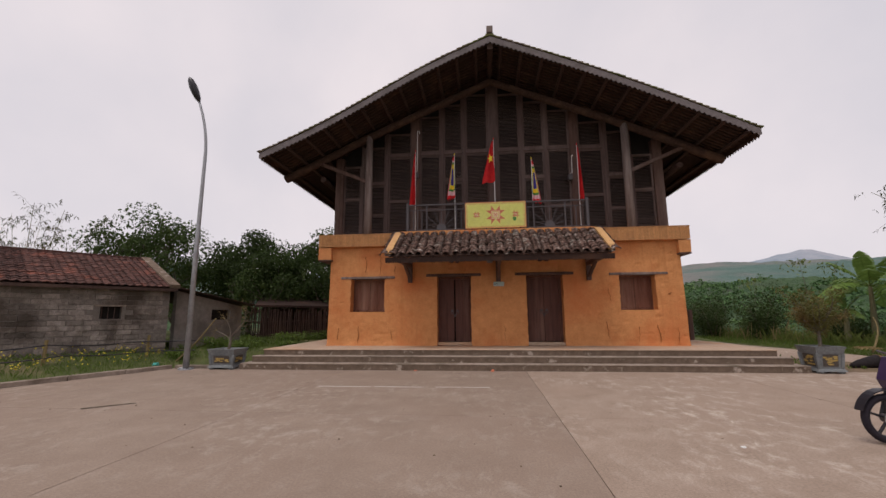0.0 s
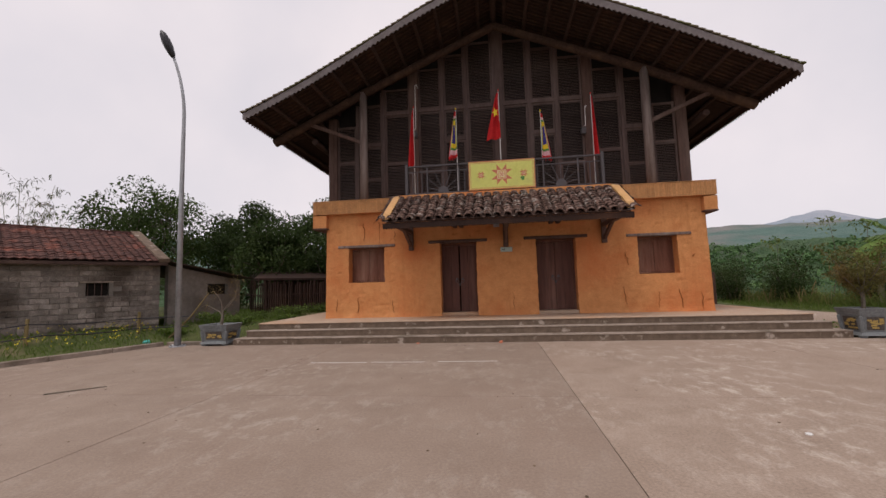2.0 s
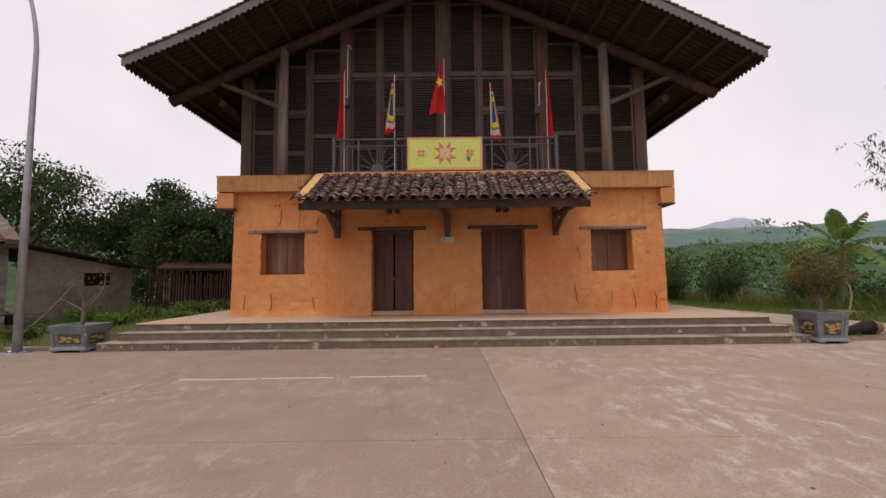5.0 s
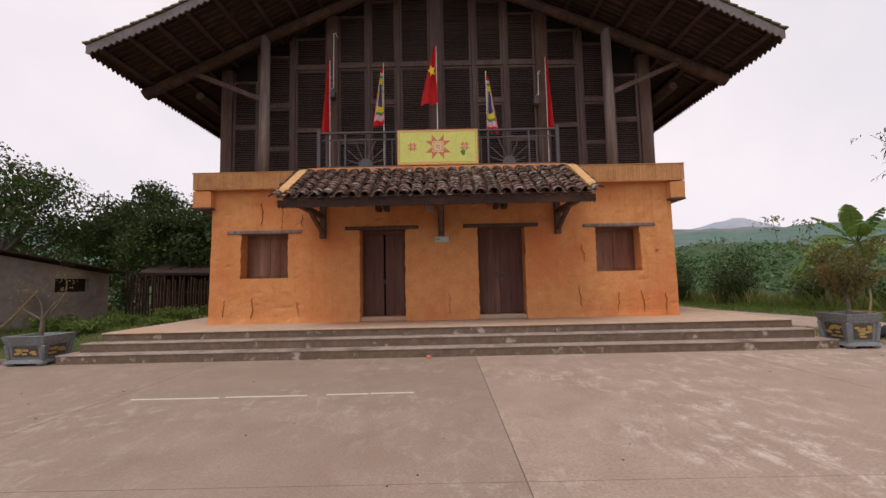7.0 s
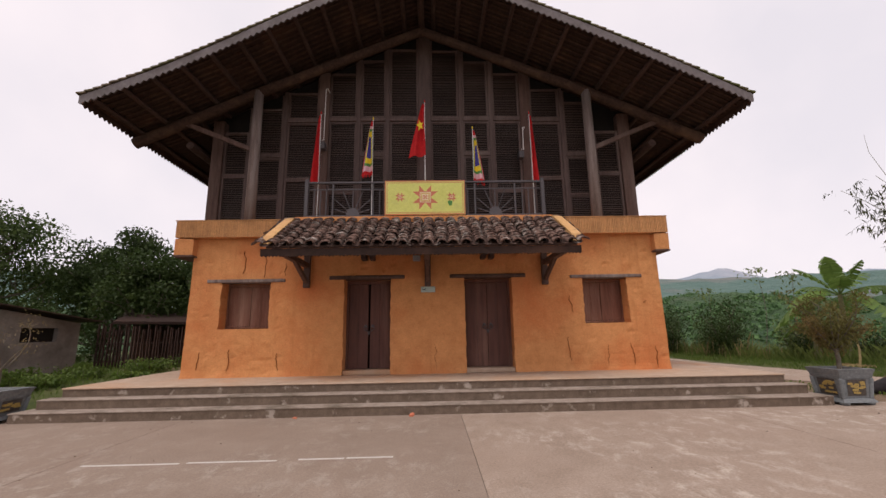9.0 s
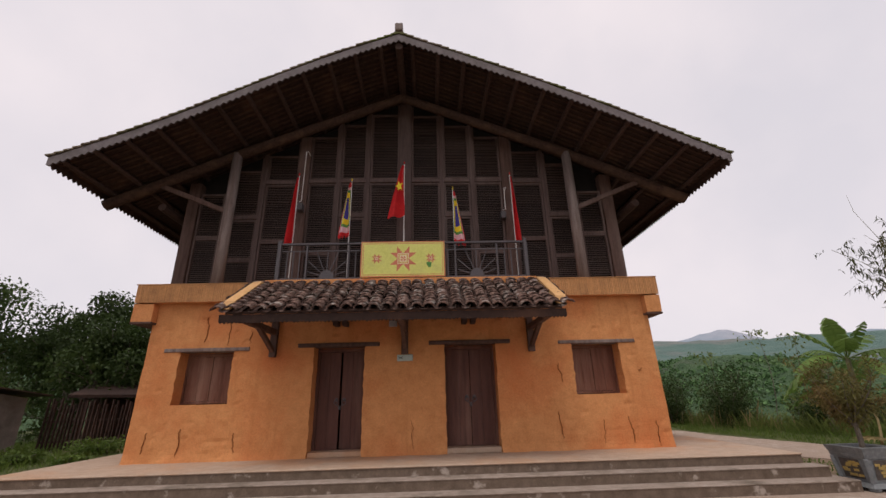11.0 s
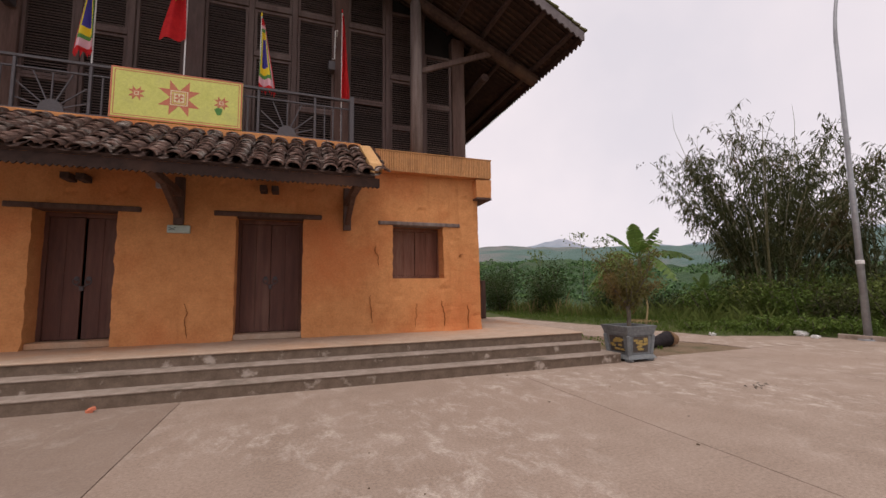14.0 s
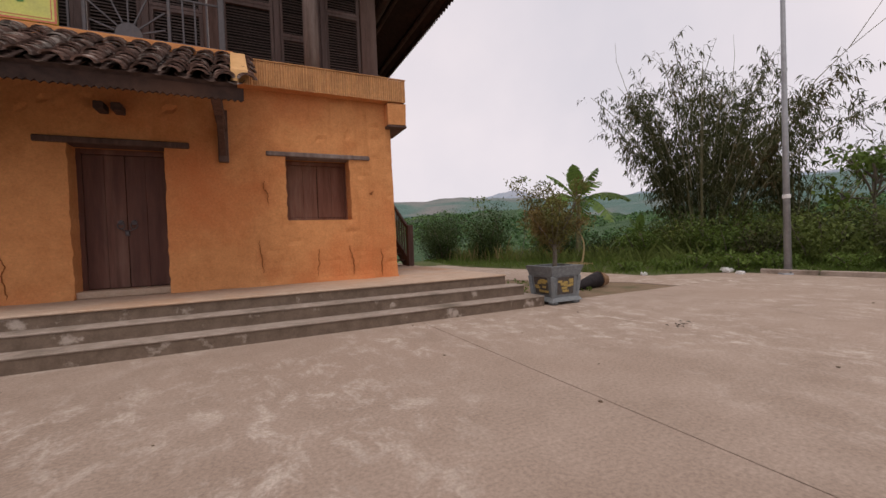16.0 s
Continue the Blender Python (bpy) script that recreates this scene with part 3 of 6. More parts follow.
# irregular cracks in the earth wall, their shade drawn as dark raised slivers
for k, (cx, z0, z1) in enumerate(((-4.05, 2.95, 3.5), (-3.55, 2.86, 3.55), (-3.05, 2.9, 3.2), (-5.0, 0.7, 1.1), (-4.25, 0.6, 1.15), (-3.1, 0.65, 1.05),
                                  (3.85, 0.75, 1.3), (4.75, 0.62, 1.1), (5.4, 0.62, 1.15), (5.95, 0.55, 1.05), (0.62, 0.6, 1.2), (3.95, 1.9, 2.3), (5.75, 2.1, 2.16))):
    g, n, xx = Geo(), 15, cx
    prev = None
    for i in range(n + 1):
        z = z0 + (z1 - z0) * i / n
        xx += random.uniform(-0.022, 0.022)
        w = 0.0026 * math.sin(math.pi * (i + 0.6) / (n + 1.2)) + 0.002
        cur = ((xx - w, z), (xx + w, z))
        if prev:
            g.slab([(prev[0][0], WY - 0.022, prev[0][1]), (prev[1][0], WY - 0.022, prev[1][1]), (cur[1][0], WY - 0.022, cur[1][1]), (cur[0][0], WY - 0.022, cur[0][1])], (0, 0.05, 0))
        prev = cur
    part("wall_crack", g, CRACK, house)


def plank_leaf(x0, x1, y, z0, z1, n, material, parent, name, tilt=0.0):
    g = Geo()
    for i in range(n):
        a, b = x0 + (x1 - x0) * i / n, x0 + (x1 - x0) * (i + 1) / n
        g.box(a + 0.001, b - 0.001, y, y + 0.04, z0, z1, 0.004)
    return part(name, g, material, parent)


# doors
for di, (a, b) in enumerate(DOORS):
    door = new("door")
    door.parent = house
    ORIGIN[door] = ORIGIN[house]
    part("lintel", Geo().box(a - 0.36, b + 0.34, WY - 0.045, WY + 0.3, 2.775, 2.865, 0.012), WOOD, door)
    part("frame", Geo().box(a - 0.02, a + 0.06, WY + 0.36, WY + 0.46, TZ, 2.78, 0.006).box(b - 0.06, b + 0.02, WY + 0.36, WY + 0.46, TZ, 2.78, 0.006)
         .box(a + 0.06, b - 0.06, WY + 0.36, WY + 0.46, 2.70, 2.78, 0.006), DOORW, door)
    part("threshold", Geo().box(a + 0.003, b - 0.003, WY + 0.05, WY + 0.45, TZ + 0.002, TZ + 0.10, 0.01), TERRACE, door)
    mid = (a + b) / 2
    gap = 0.022 if di == 0 else 0.004
    plank_leaf(a + 0.063, mid - gap, WY + 0.40, TZ + 0.11, 2.695, 2, DOORW, door, "door_leaf")
    plank_leaf(mid + gap, b - 0.063, WY + 0.40, TZ + 0.11, 2.695, 2, DOORW, door, "door_leaf")
    for s in (-1, 1):
        g = Geo()
        ring = [(mid + s * 0.085 + 0.045 * math.cos(q * math.pi / 6), WY + 0.375, 1.60 + 0.05 * math.sin(q * math.pi / 6)) for q in range(13)]
        g.tube(ring, [0.009] * 13, 6)
        g.lathe([(0.0, 0.02), (0.035, 0.015), (0.04, 0.0)], (0, 0, 0), 10)
        k = len(g.v) - 30
        g.v = g.v[:k] + [(mid + s * 0.085 + p[0], WY + 0.40 - p[2], 1.65 + p[1]) for p in g.v[k:]]
        part("ring_handle", g, IRON, door, "iron ring handle")
    g = Geo()
    g.tube([(mid - 0.09 + 0.03 * i, WY + 0.368, 1.55 - 0.035 * math.sin(math.pi * i / 6)) for i in range(7)], [0.009] * 7, 5)
    g.box(mid - 0.03, mid + 0.03, WY + 0.355, WY + 0.385, 1.44, 1.515, 0.008)
    part("chain_lock", g, IRON, door, "chain with padlock")
# shuttered windows
for a, b in WINS:
    win = new("window")
    win.parent = house
    ORIGIN[win] = ORIGIN[house]
    part("lintel", Geo().box(a - 0.32, b + 0.36, WY - 0.03, WY + 0.3, 2.735, 2.815, 0.012), GREYWOOD, win)
    part("frame", Geo().box(a + 0.002, a + 0.05, WY + 0.36, WY + 0.44, 1.64, 2.73, 0.005).box(b - 0.05, b - 0.002, WY + 0.36, WY + 0.44, 1.64, 2.73, 0.005)
         .box(a + 0.05, b - 0.05, WY + 0.36, WY + 0.44, 2.66, 2.73, 0.005).box(a + 0.05, b - 0.05, WY + 0.36, WY + 0.44, 1.64, 1.69, 0.005), SHUTW, win)
    mid = (a + b) / 2
    plank_leaf(a + 0.053, mid - 0.005, WY + 0.39, 1.695, 2.655, 2, SHUTW, win, "shutter")
    plank_leaf(mid + 0.005, b - 0.053, WY + 0.39, 1.695, 2.655, 2, SHUTW, win, "shutter")

# ---- roof ----
AX, AZ, TLX, TRX, EZ, RY0, RY1 = 0.33, 10.34, -7.22, 8.02, 6.76, 12.52, 27.3


def roof_z(x):
    t = (x - TLX) / (AX - TLX) if x < AX else (TRX - x) / (TRX - AX)
    t = max(0.0, min(1.0, t))
    swell = -0.08 * math.sin(2 * math.pi * t) if x < AX else 0.13 * math.sin(math.pi * t)
    return EZ + (AZ - EZ) * t + swell


RXS = [TLX + (AX - TLX) * i / 26 for i in range(26)] + [AX + (TRX - AX) * i / 26 for i in range(27)]
roof = new("roof")
roof.parent = house
ORIGIN[roof] = ORIGIN[house]
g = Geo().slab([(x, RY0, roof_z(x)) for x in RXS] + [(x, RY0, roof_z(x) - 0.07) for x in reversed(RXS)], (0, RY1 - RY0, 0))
part("roof_deck", g, SOFFIT, roof, "battened underside of the tiles, darkened for roof shade")
g = Geo()
for side in (0, 1):
    xs = [TLX - 0.04 + (AX - TLX + 0.04) * i / 44 for i in range(45)] if side == 0 else [AX + (TRX + 0.04 - AX) * i / 44 for i in range(45)]
    for i, (xa, xb) in enumerate(zip(xs, xs[1:])):
        za, zb = roof_z(max(TLX, min(TRX, xa))), roof_z(max(TLX, min(TRX, xb)))
        if side == 0:
            lo, hi = (xa - 0.03, za + 0.035), (xb, zb + 0.005)
        else:
            lo, hi = (xb + 0.03, zb + 0.035), (xa, za + 0.005)
        jig = random.uniform(-0.012, 0.012)
        g.slab([(lo[0], RY0 - 0.05 + jig, lo[1]), (hi[0], RY0 - 0.05 + jig, hi[1]), (hi[0], RY0 - 0.05 + jig, hi[1] + 0.035), (lo[0], RY0 - 0.05 + jig, lo[1] + 0.035)], (0, RY1 - RY0 + 0.1, 0))
part("tile_course", g, ROOFTILE, roof, "mossy grey-brown tile courses")
part("ridge_cap", Geo().box(AX - 0.14, AX + 0.14, RY0 - 0.02, RY1, AZ - 0.01, AZ + 0.12, 0.03), ROOFTILE, roof)
part("ridge_end_block", Geo().box(AX - 0.10, AX + 0.10, RY0 - 0.06, RY0 + 0.22, AZ + 0.122, AZ + 0.36, 0.02), GREYWOOD, roof)
# toothed verge boards
for xa, xb in ((TLX, AX), (AX, TRX)):
    n = round(abs(xb - xa) / 0.135)
    top = [(xa + (xb - xa) * i / n, roof_z(xa + (xb - xa) * i / n)) for i in range(n + 1)]
    low = []
    for (p, zp), (q, zq) in zip(top, top[1:]):
        low += [(p, RY0 - 0.03, zp - 0.185), ((p + q) / 2, RY0 - 0.03, (zp + zq) / 2 - 0.245)]
    low.append((top[-1][0], RY0 - 0.03, top[-1][1] - 0.185))
    g = Geo().slab([(p, RY0 - 0.03, z - 0.005) for p, z in reversed(top)] + low, (0, 0.028, 0))
    part("verge_board", g, VERGE, roof, "grey verge board with toothed lower edge")
# toothed eaves boards along the sides
for ex in (TLX + 0.02, TRX - 0.02):
    g, y = Geo(), RY0 + 0.05
    while y < RY1:
        g.slab([(ex, y, EZ - 0.01), (ex, y, EZ - 0.16), (ex, y + 0.07, EZ - 0.24), (ex, y + 0.14, EZ - 0.16), (ex, y + 0.14, EZ - 0.01)], (0.025, 0, 0))
        y += 0.14
    part("eaves_board", g, WOODX, roof)
# purlins, seen as bars under the overhang
for i in range(12):
    for x in (TLX + 0.25 + i * 0.62, TRX - 0.25 - i * 0.645):
        if abs(x - AX) < 0.25:
            continue
        z = roof_z(x) - 0.07 - 0.075
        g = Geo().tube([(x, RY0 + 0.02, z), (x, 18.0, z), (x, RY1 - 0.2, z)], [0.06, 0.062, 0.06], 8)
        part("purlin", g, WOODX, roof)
part("ridge_purlin", Geo().tube([(AX, RY0 + 0.05, AZ - 0.32), (AX, RY1 - 0.2, AZ - 0.32)], [0.10, 0.10], 10), WOODX, roof)
# tile battens across the slope
for xa, xb in ((TLX + 0.1, AX), (AX, TRX - 0.1)):
    g = Geo()
    y = RY0 + 0.22
    while y < 15.2:
        n, w = 14, random.uniform(0.045, 0.075)
        xs = [xa + (xb - xa) * i / n for i in range(n + 1)]
        y += random.uniform(-0.02, 0.02)
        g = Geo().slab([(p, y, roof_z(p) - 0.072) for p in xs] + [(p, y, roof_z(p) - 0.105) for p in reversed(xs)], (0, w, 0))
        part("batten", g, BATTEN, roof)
        y += 0.17
# sloping roof logs over the columns
# Batten brown darkens the logs to stand for shade under the roof.
for yy in (14.12, 19.5, 25.0):
    part("rafter_log", Geo().tube([(-7.10, yy, 6.39), (-4.01, yy, 7.84), (AX, yy, 9.72)], [0.14, 0.13, 0.12], 12), BATTEN, roof)
    part("rafter_log", Geo().tube([(7.84, yy, 6.44), (4.79, yy, 7.86), (AX, yy, 9.72)], [0.14, 0.13, 0.12], 12), BATTEN, roof)

# ---- upper storey ----
UY = 14.74
UPOST = ((-5.28, 0.30), (-4.42, 0.10), (-3.50, 0.11), (-2.43, 0.30), (-1.46, 0.11), (-0.65, 0.11), (0.39, 0.34), (1.41, 0.11), (2.26, 0.11), (3.24, 0.30), (4.28, 0.11), (5.12, 0.10), (6.01, 0.32))
LFLOOR = 4.222
for i, (x, w) in enumerate(UPOST):
    d = 0.16 if w > 0.2 else 0.11
    top = roof_z(x) - 0.30
    part("upper_post", Geo().box(x - w / 2, x + w / 2, UY - d * 0.6, UY + d, LFLOOR, top, 0.01), WOOD if i in (0, 3, 9, 12) else FRAMEW, house)
part("sill_beam", Geo().box(-5.1, 5.8, UY - 0.02, UY + 0.12, LFLOOR, LFLOOR + 0.07, 0.006), WOOD, house)
# Near-black sheet behind the louvres paints the shade between the slats.
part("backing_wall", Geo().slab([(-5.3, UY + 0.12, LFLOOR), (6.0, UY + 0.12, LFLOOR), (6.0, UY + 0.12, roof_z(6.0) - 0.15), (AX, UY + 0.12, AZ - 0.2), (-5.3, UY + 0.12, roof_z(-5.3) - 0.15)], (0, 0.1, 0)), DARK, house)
part("upper_side_wall", Geo().box(-5.4, -5.3, UY + 0.2, 25.5, LFLOOR, 7.4), WOOD, house)
part("upper_side_wall", Geo().box(6.0, 6.1, UY + 0.2, 25.5, LFLOOR, 7.4), WOOD, house)
part("upper_back_wall", Geo().slab([(-5.4, 25.5, LFLOOR), (6.1, 25.5, LFLOOR), (6.1, 25.5, roof_z(6.1) - 0.15), (AX, 25.5, AZ - 0.2), (-5.4, 25.5, roof_z(-5.4) - 0.15)], (0, 0.1, 0)), WOOD, house)


def louvre(x0, x1, z0, z1a, z1b):
    """A louvred panel whose top may follow the roof."""
    zt = min(z1a, z1b)
    if zt - z0 < 0.25:
        return
    shutter = part("louvre_frame", Geo().box(x0, x0 + 0.055, UY - 0.032, UY + 0.04, z0, z1a, 0.004).box(x1 - 0.055, x1, UY - 0.032, UY + 0.04, z0, z1b, 0.004)
                   .box(x0 + 0.055, x1 - 0.055, UY - 0.030, UY + 0.04, z0, z0 + 0.06, 0.004).box(x0 + 0.055, x1 - 0.055, UY - 0.030, UY + 0.04, zt - 0.06, zt, 0.004), FRAMEW, house)
    g, z = Geo(), z0 + 0.085
    while z < zt - 0.075:
        s = random.uniform(-0.004, 0.004)
        g.slab([(x0 + 0.05, UY - 0.004, z + s), (x0 + 0.05, UY - 0.002, z + s + 0.018), (x0 + 0.05, UY + 0.075, z + s + 0.048), (x0 + 0.05, UY + 0.075, z + s + 0.034)], (x1 - x0 - 0.10, 0, 0))
        z += 0.052
    part("louvre_slats", g, SLAT, shutter)


for i, ((xa, wa), (xb, wb)) in enumerate(zip(UPOST, UPOST[1:])):
    x0, x1 = xa + wa / 2 + 0.004, xb - wb / 2 - 0.004
    ra, rb = roof_z(x0) - 0.35, roof_z(x1) - 0.35
    if 3 <= i <= 8:
        part("transom", Geo().box(x0, x1, UY - 0.07, UY + 0.05, 7.31, 7.41, 0.008), FRAMEW, house)
        if i in (4, 7):
            part("mid_rail", Geo().box(x0, x1, UY - 0.06, UY + 0.05, 6.26, 6.35, 0.008), FRAMEW, house)
            louvre(x0, x1, LFLOOR + 0.075, 6.255, 6.255)
            louvre(x0, x1, 6.355, 7.305, 7.305)
        else:
            louvre(x0, x1, LFLOOR + 0.075, 5.25, 5.25)
            louvre(x0, x1, 5.255, 7.305, 7.305)
        louvre(x0, x1, 7.415, ra, rb)
    elif i in (2, 9):
        part("transom", Geo().box(x0, x1, UY - 0.07, UY + 0.05, 7.28, 7.37, 0.008), FRAMEW, house)
        louvre(x0, x1, LFLOOR + 0.075, 5.6, 5.6)
        louvre(x0, x1, 5.605, 7.275, 7.275)
        louvre(x0, x1, 7.375, ra, rb)
    elif i in (1, 10):
        part("mid_rail", Geo().box(x0, x1, UY - 0.06, UY + 0.05, 6.23, 6.32, 0.008), FRAMEW, house)
        louvre(x0, x1, LFLOOR + 0.075, 5.1, 5.1)
        louvre(x0, x1, 5.105, 6.225, 6.225)
        louvre(x0, x1, 6.325, ra, rb)
    else:
        louvre(x0, x1, LFLOOR + 0.075, 5.72, 5.72)
        louvre(x0, x1, 5.725, min(7.0, ra), min(7.0, rb))
# round columns and struts
for x, s in ((-4.01, -1), (4.79, 1)):
    part("column", Geo().tube([(x, 14.1, LFLOOR + 0.002), (x, 14.1, 5.6), (x, 14.1, 7.85)], [0.135, 0.13, 0.12], 14), GREYWOOD, house, "greyed round timber column", smooth=True)
    part("strut", Geo().beam((x + s * 0.10, 14.1, 6.20), (x + s * 1.85, 14.1, 6.94), 0.08, 0.12, 0.01), WOOD, house)
    part("eave_beam", Geo().tube([(x + s * 1.7, 14.15, 6.35), (x + s * 1.7, 25, 6.35)], [0.10, 0.10], 10), WOODX, house)

# ---- tiled canopy over the doors ----
canopy = part("canopy", Geo().slab([(-2.80, 13.86, 4.12), (3.55, 13.86, 4.12), (3.58, 12.34, 3.21), (-2.83, 12.34, 3.21)], (0, -0.03, 0.045)), WOODX, house, "lean-to canopy with plastered edges")
SL = (Vector((0, 12.30, 3.27)) - Vector((0, 13.86, 4.21)))
part("head_plaster", Geo().box(-2.78, 3.55, 13.78, 13.897, 4.12, 4.285, 0.012), EARTH, canopy)
for xa in (-2.93, 3.50):
    g = Geo()
    lean = -0.01 if xa < 0 else 0.01
    g.slab([(xa, 13.88, 4.05), (xa, 13.88, 4.29), (xa, 13.55, 4.17), (xa + lean, 12.44, 3.49), (xa + lean, 12.40, 3.32)], (0.20, 0, 0))
    part("verge_plaster", g, LIME, canopy, "pale ochre plaster verge")
# Fascia takes the soffit brown, which carries its shade in the colour.
g = Geo()
n = 92
for i in range(n):
    a, b = -2.93 + 6.58 * i / n, -2.93 + 6.58 * (i + 1) / n
    zz = 3.03 + random.uniform(-0.006, 0.006)
    g.slab([(a, 12.31, 3.20), (a, 12.31, zz + 0.03), ((a + b) / 2, 12.31, zz), (b, 12.31, zz + 0.03), (b, 12.31, 3.20)], (0, 0.025, 0))
part("fascia", g, SOFFIT, canopy, "toothed fascia board darkened for canopy shade")
for i in range(11):
    x = -2.7 + i * 0.615
    part("canopy_rafter", Geo().beam((x, 13.9, 4.07), (x, 12.36, 3.14), 0.07, 0.09, 0.008), WOODX, canopy)
for x in (-1.0, 1.9):
    for o in (-0.10, 0.10):
        part("beam_stub", Geo().box(x + o - 0.06, x + o + 0.06, 13.80, 14.09, 3.22, 3.33, 0.01), WOODX, canopy)
part("edge_beam", Geo().beam((-2.72, 12.5, 3.17), (3.46, 12.5, 3.17), 0.11, 0.11, 0.012), WOODX, canopy)
for x in (-2.50, 0.44, 3.33):
    brace = part("brace", Geo().box(x - 0.075, x + 0.075, 14.0, 14.10, 2.58, 3.42, 0.008), WOOD, canopy)
    part("arm", Geo().box(x - 0.06, x + 0.06, 12.35, 14.0, 3.06, 3.18, 0.01), WOOD, canopy)
    part("knee", Geo().beam((x, 14.0, 2.72), (x, 13.1, 3.10), 0.09, 0.10, 0.01), WOOD, canopy)
part("wall_plate", Geo().box(0.27, 0.62, WY - 0.06, WY - 0.005, 2.43, 2.57, 0.01), PLATE, house, "small grey-green lamp box")
part("plate_mark", Geo().beam((0.30, WY - 0.062, 2.475), (0.40, WY - 0.062, 2.525), 0.004, 0.010).beam((0.30, WY - 0.062, 2.525), (0.40, WY - 0.062, 2.475), 0.004, 0.010), BLACKM, house)
part("junction_box", Geo().box(0.08, 0.26, WY - 0.10, WY - 0.02, 3.20, 3.34, 0.012), STEEL, house, "small grey junction box under the canopy")
# channel tiles below, cover tiles above
NC, NR = 24, 11
g = Geo()
for c in range(NC + 1):
    x = -2.84 + c * (6.40 / NC)
    for r in range(NR):
        t0, t1 = r / NR, (r + 1.25) / NR
        pa = Vector((x, 13.86, 4.185)) + SL * t0
        pb = Vector((x, 13.86, 4.205)) + SL * min(t1, 1.03)
        for q in range(4):
            a0, a1 = math.pi * (1 + q / 4), math.pi * (1 + (q + 1) / 4)
            f = lambda p, a: (p.x + 0.11 * math.cos(a), p.y, p.z + 0.055 * math.sin(a) + 0.04)
            g.quad(f(pa, a0), f(pa, a1), f(pb, a1), f(pb, a0))
part("channel_tiles", g, TILE, canopy)
tg = Geo()
LT = SL.length / NR * 1.5
for q in range(6):
    a0, a1 = math.pi * q / 6, math.pi * (q + 1) / 6
    for ra, rb in ((1.0, 1.0), (0.76, 0.76)):
        tg.quad(*[((0.105 + 0.012 * l / LT) * ra * math.cos(a), l, (0.062 + 0.010 * l / LT) * ra * math.sin(a)) for a, l in ((a0, 0), (a1, 0), (a1, LT), (a0, LT))])
    for l in (0, LT):
        tg.quad(*[((0.105 + 0.012 * l / LT) * r * math.cos(a), l, (0.062 + 0.010 * l / LT) * r * math.sin(a)) for a, r in ((a0, 1), (a1, 1), (a1, 0.76), (a0, 0.76))])
tile_me = mesh_of("tile", tg, TILE)
turn = SL.to_track_quat("Y", "Z").to_matrix().to_4x4()
for c in range(-1, NC + 1):
    for r in range(NR):
        p = Vector((-2.71 + c * (6.40 / NC) + random.uniform(-0.015, 0.015), 13.86, 4.215)) + SL * (r / NR - 0.02) + Vector((0, 0, random.uniform(0, 0.012)))
        ob = new("tile", tile_me)
        ob.parent = canopy
        ob.matrix_basis = Matrix.Translation(p - ORIGIN[canopy]) @ turn @ pose(0, 0, 0, 6 + random.uniform(-2, 4), random.uniform(-12, 12), random.uniform(-9, 9))

# ---- railing, sign and flags on the upper floor ----
RLY = 13.98
rail = thing("balcony_railing", (0.4, RLY, 4.26), "dark grey iron railing with rising-sun fans", "railing")
part("top_rail", Geo().box(-2.62, 3.43, RLY - 0.03, RLY + 0.03, 5.20, 5.25, 0.006), IRON, rail)
part("second_rail", Geo().box(-2.56, 3.37, RLY - 0.015, RLY + 0.015, 5.03, 5.06, 0.004), IRON, rail)
part("bottom_rail", Geo().box(-2.56, 3.37, RLY - 0.018, RLY + 0.018, 4.33, 4.37, 0.004), IRON, rail)
for x in (-2.58, 3.39):
    part("end_post", Geo().box(x - 0.045, x + 0.045, RLY - 0.045, RLY + 0.045, 4.262, 5.31, 0.008), IRON, rail)
for x in (-1.92, -0.92, 1.66, 2.68):
    part("post", Geo().box(x - 0.022, x + 0.022, RLY - 0.022, RLY + 0.022, 4.262, 5.20, 0.004), IRON, rail)
for a, b in ((-2.53, -1.94), (-0.90, -0.60), (-0.6, 1.64), (2.70, 3.35)):
    n = max(2, round((b - a) / 0.155))
    for i in range(1, n):
        x = a + (b - a) * i / n
        part("baluster", Geo().box(x - 0.012, x + 0.012, RLY - 0.012, RLY + 0.012, 4.37, 5.03), IRON, rail)
for cx in (-1.42, 2.17):
    g = Geo().slab([(cx + 0.17 * math.cos(math.pi * i / 14), RLY - 0.012, 4.37 + 0.19 * math.sin(math.pi * i / 14)) for i in range(15)], (0, 0.024, 0))
    part("sun_disc", g, IRON, rail)
    for a in (20, 43, 68, 90, 112, 137, 160):
        c, s = math.cos(radians(a)), math.sin(radians(a))
        rr = min(0.46 / max(0.01, abs(c)), 0.64 / s)
        part("sun_ray", Geo().beam((cx + 0.18 * c, RLY, 4.37 + 0.19 * s), (cx + rr * c, RLY, 4.37 + rr * s), 0.02, 0.02), IRON, rail)

sign = thing("sign_board", (0.4, 13.86, 4.30), "yellow-green painted board with red woven star motifs", "sign")
SX0, SX1, SZ0, SZ1, SY = -0.61, 1.40, 4.33, 5.23, 13.86
part("panel", Geo().box(SX0, SX1, SY, SY + 0.05, SZ0, SZ1, 0.006), SIGNBASE, sign)
g = Geo()
for q, e in ((0.004, 0.026), (0.055, 0.012)):
    g.box(SX0 + q, SX1 - q, SY - 0.003, SY, SZ0 + q, SZ0 + q + e).box(SX0 + q, SX1 - q, SY - 0.003, SY, SZ1 - q - e, SZ1 - q)
    g.box(SX0 + q, SX0 + q + e, SY - 0.003, SY, SZ0 + q + e, SZ1 - q - e).box(SX1 - q - e, SX1 - q, SY - 0.003, SY, SZ0 + q + e, SZ1 - q - e)
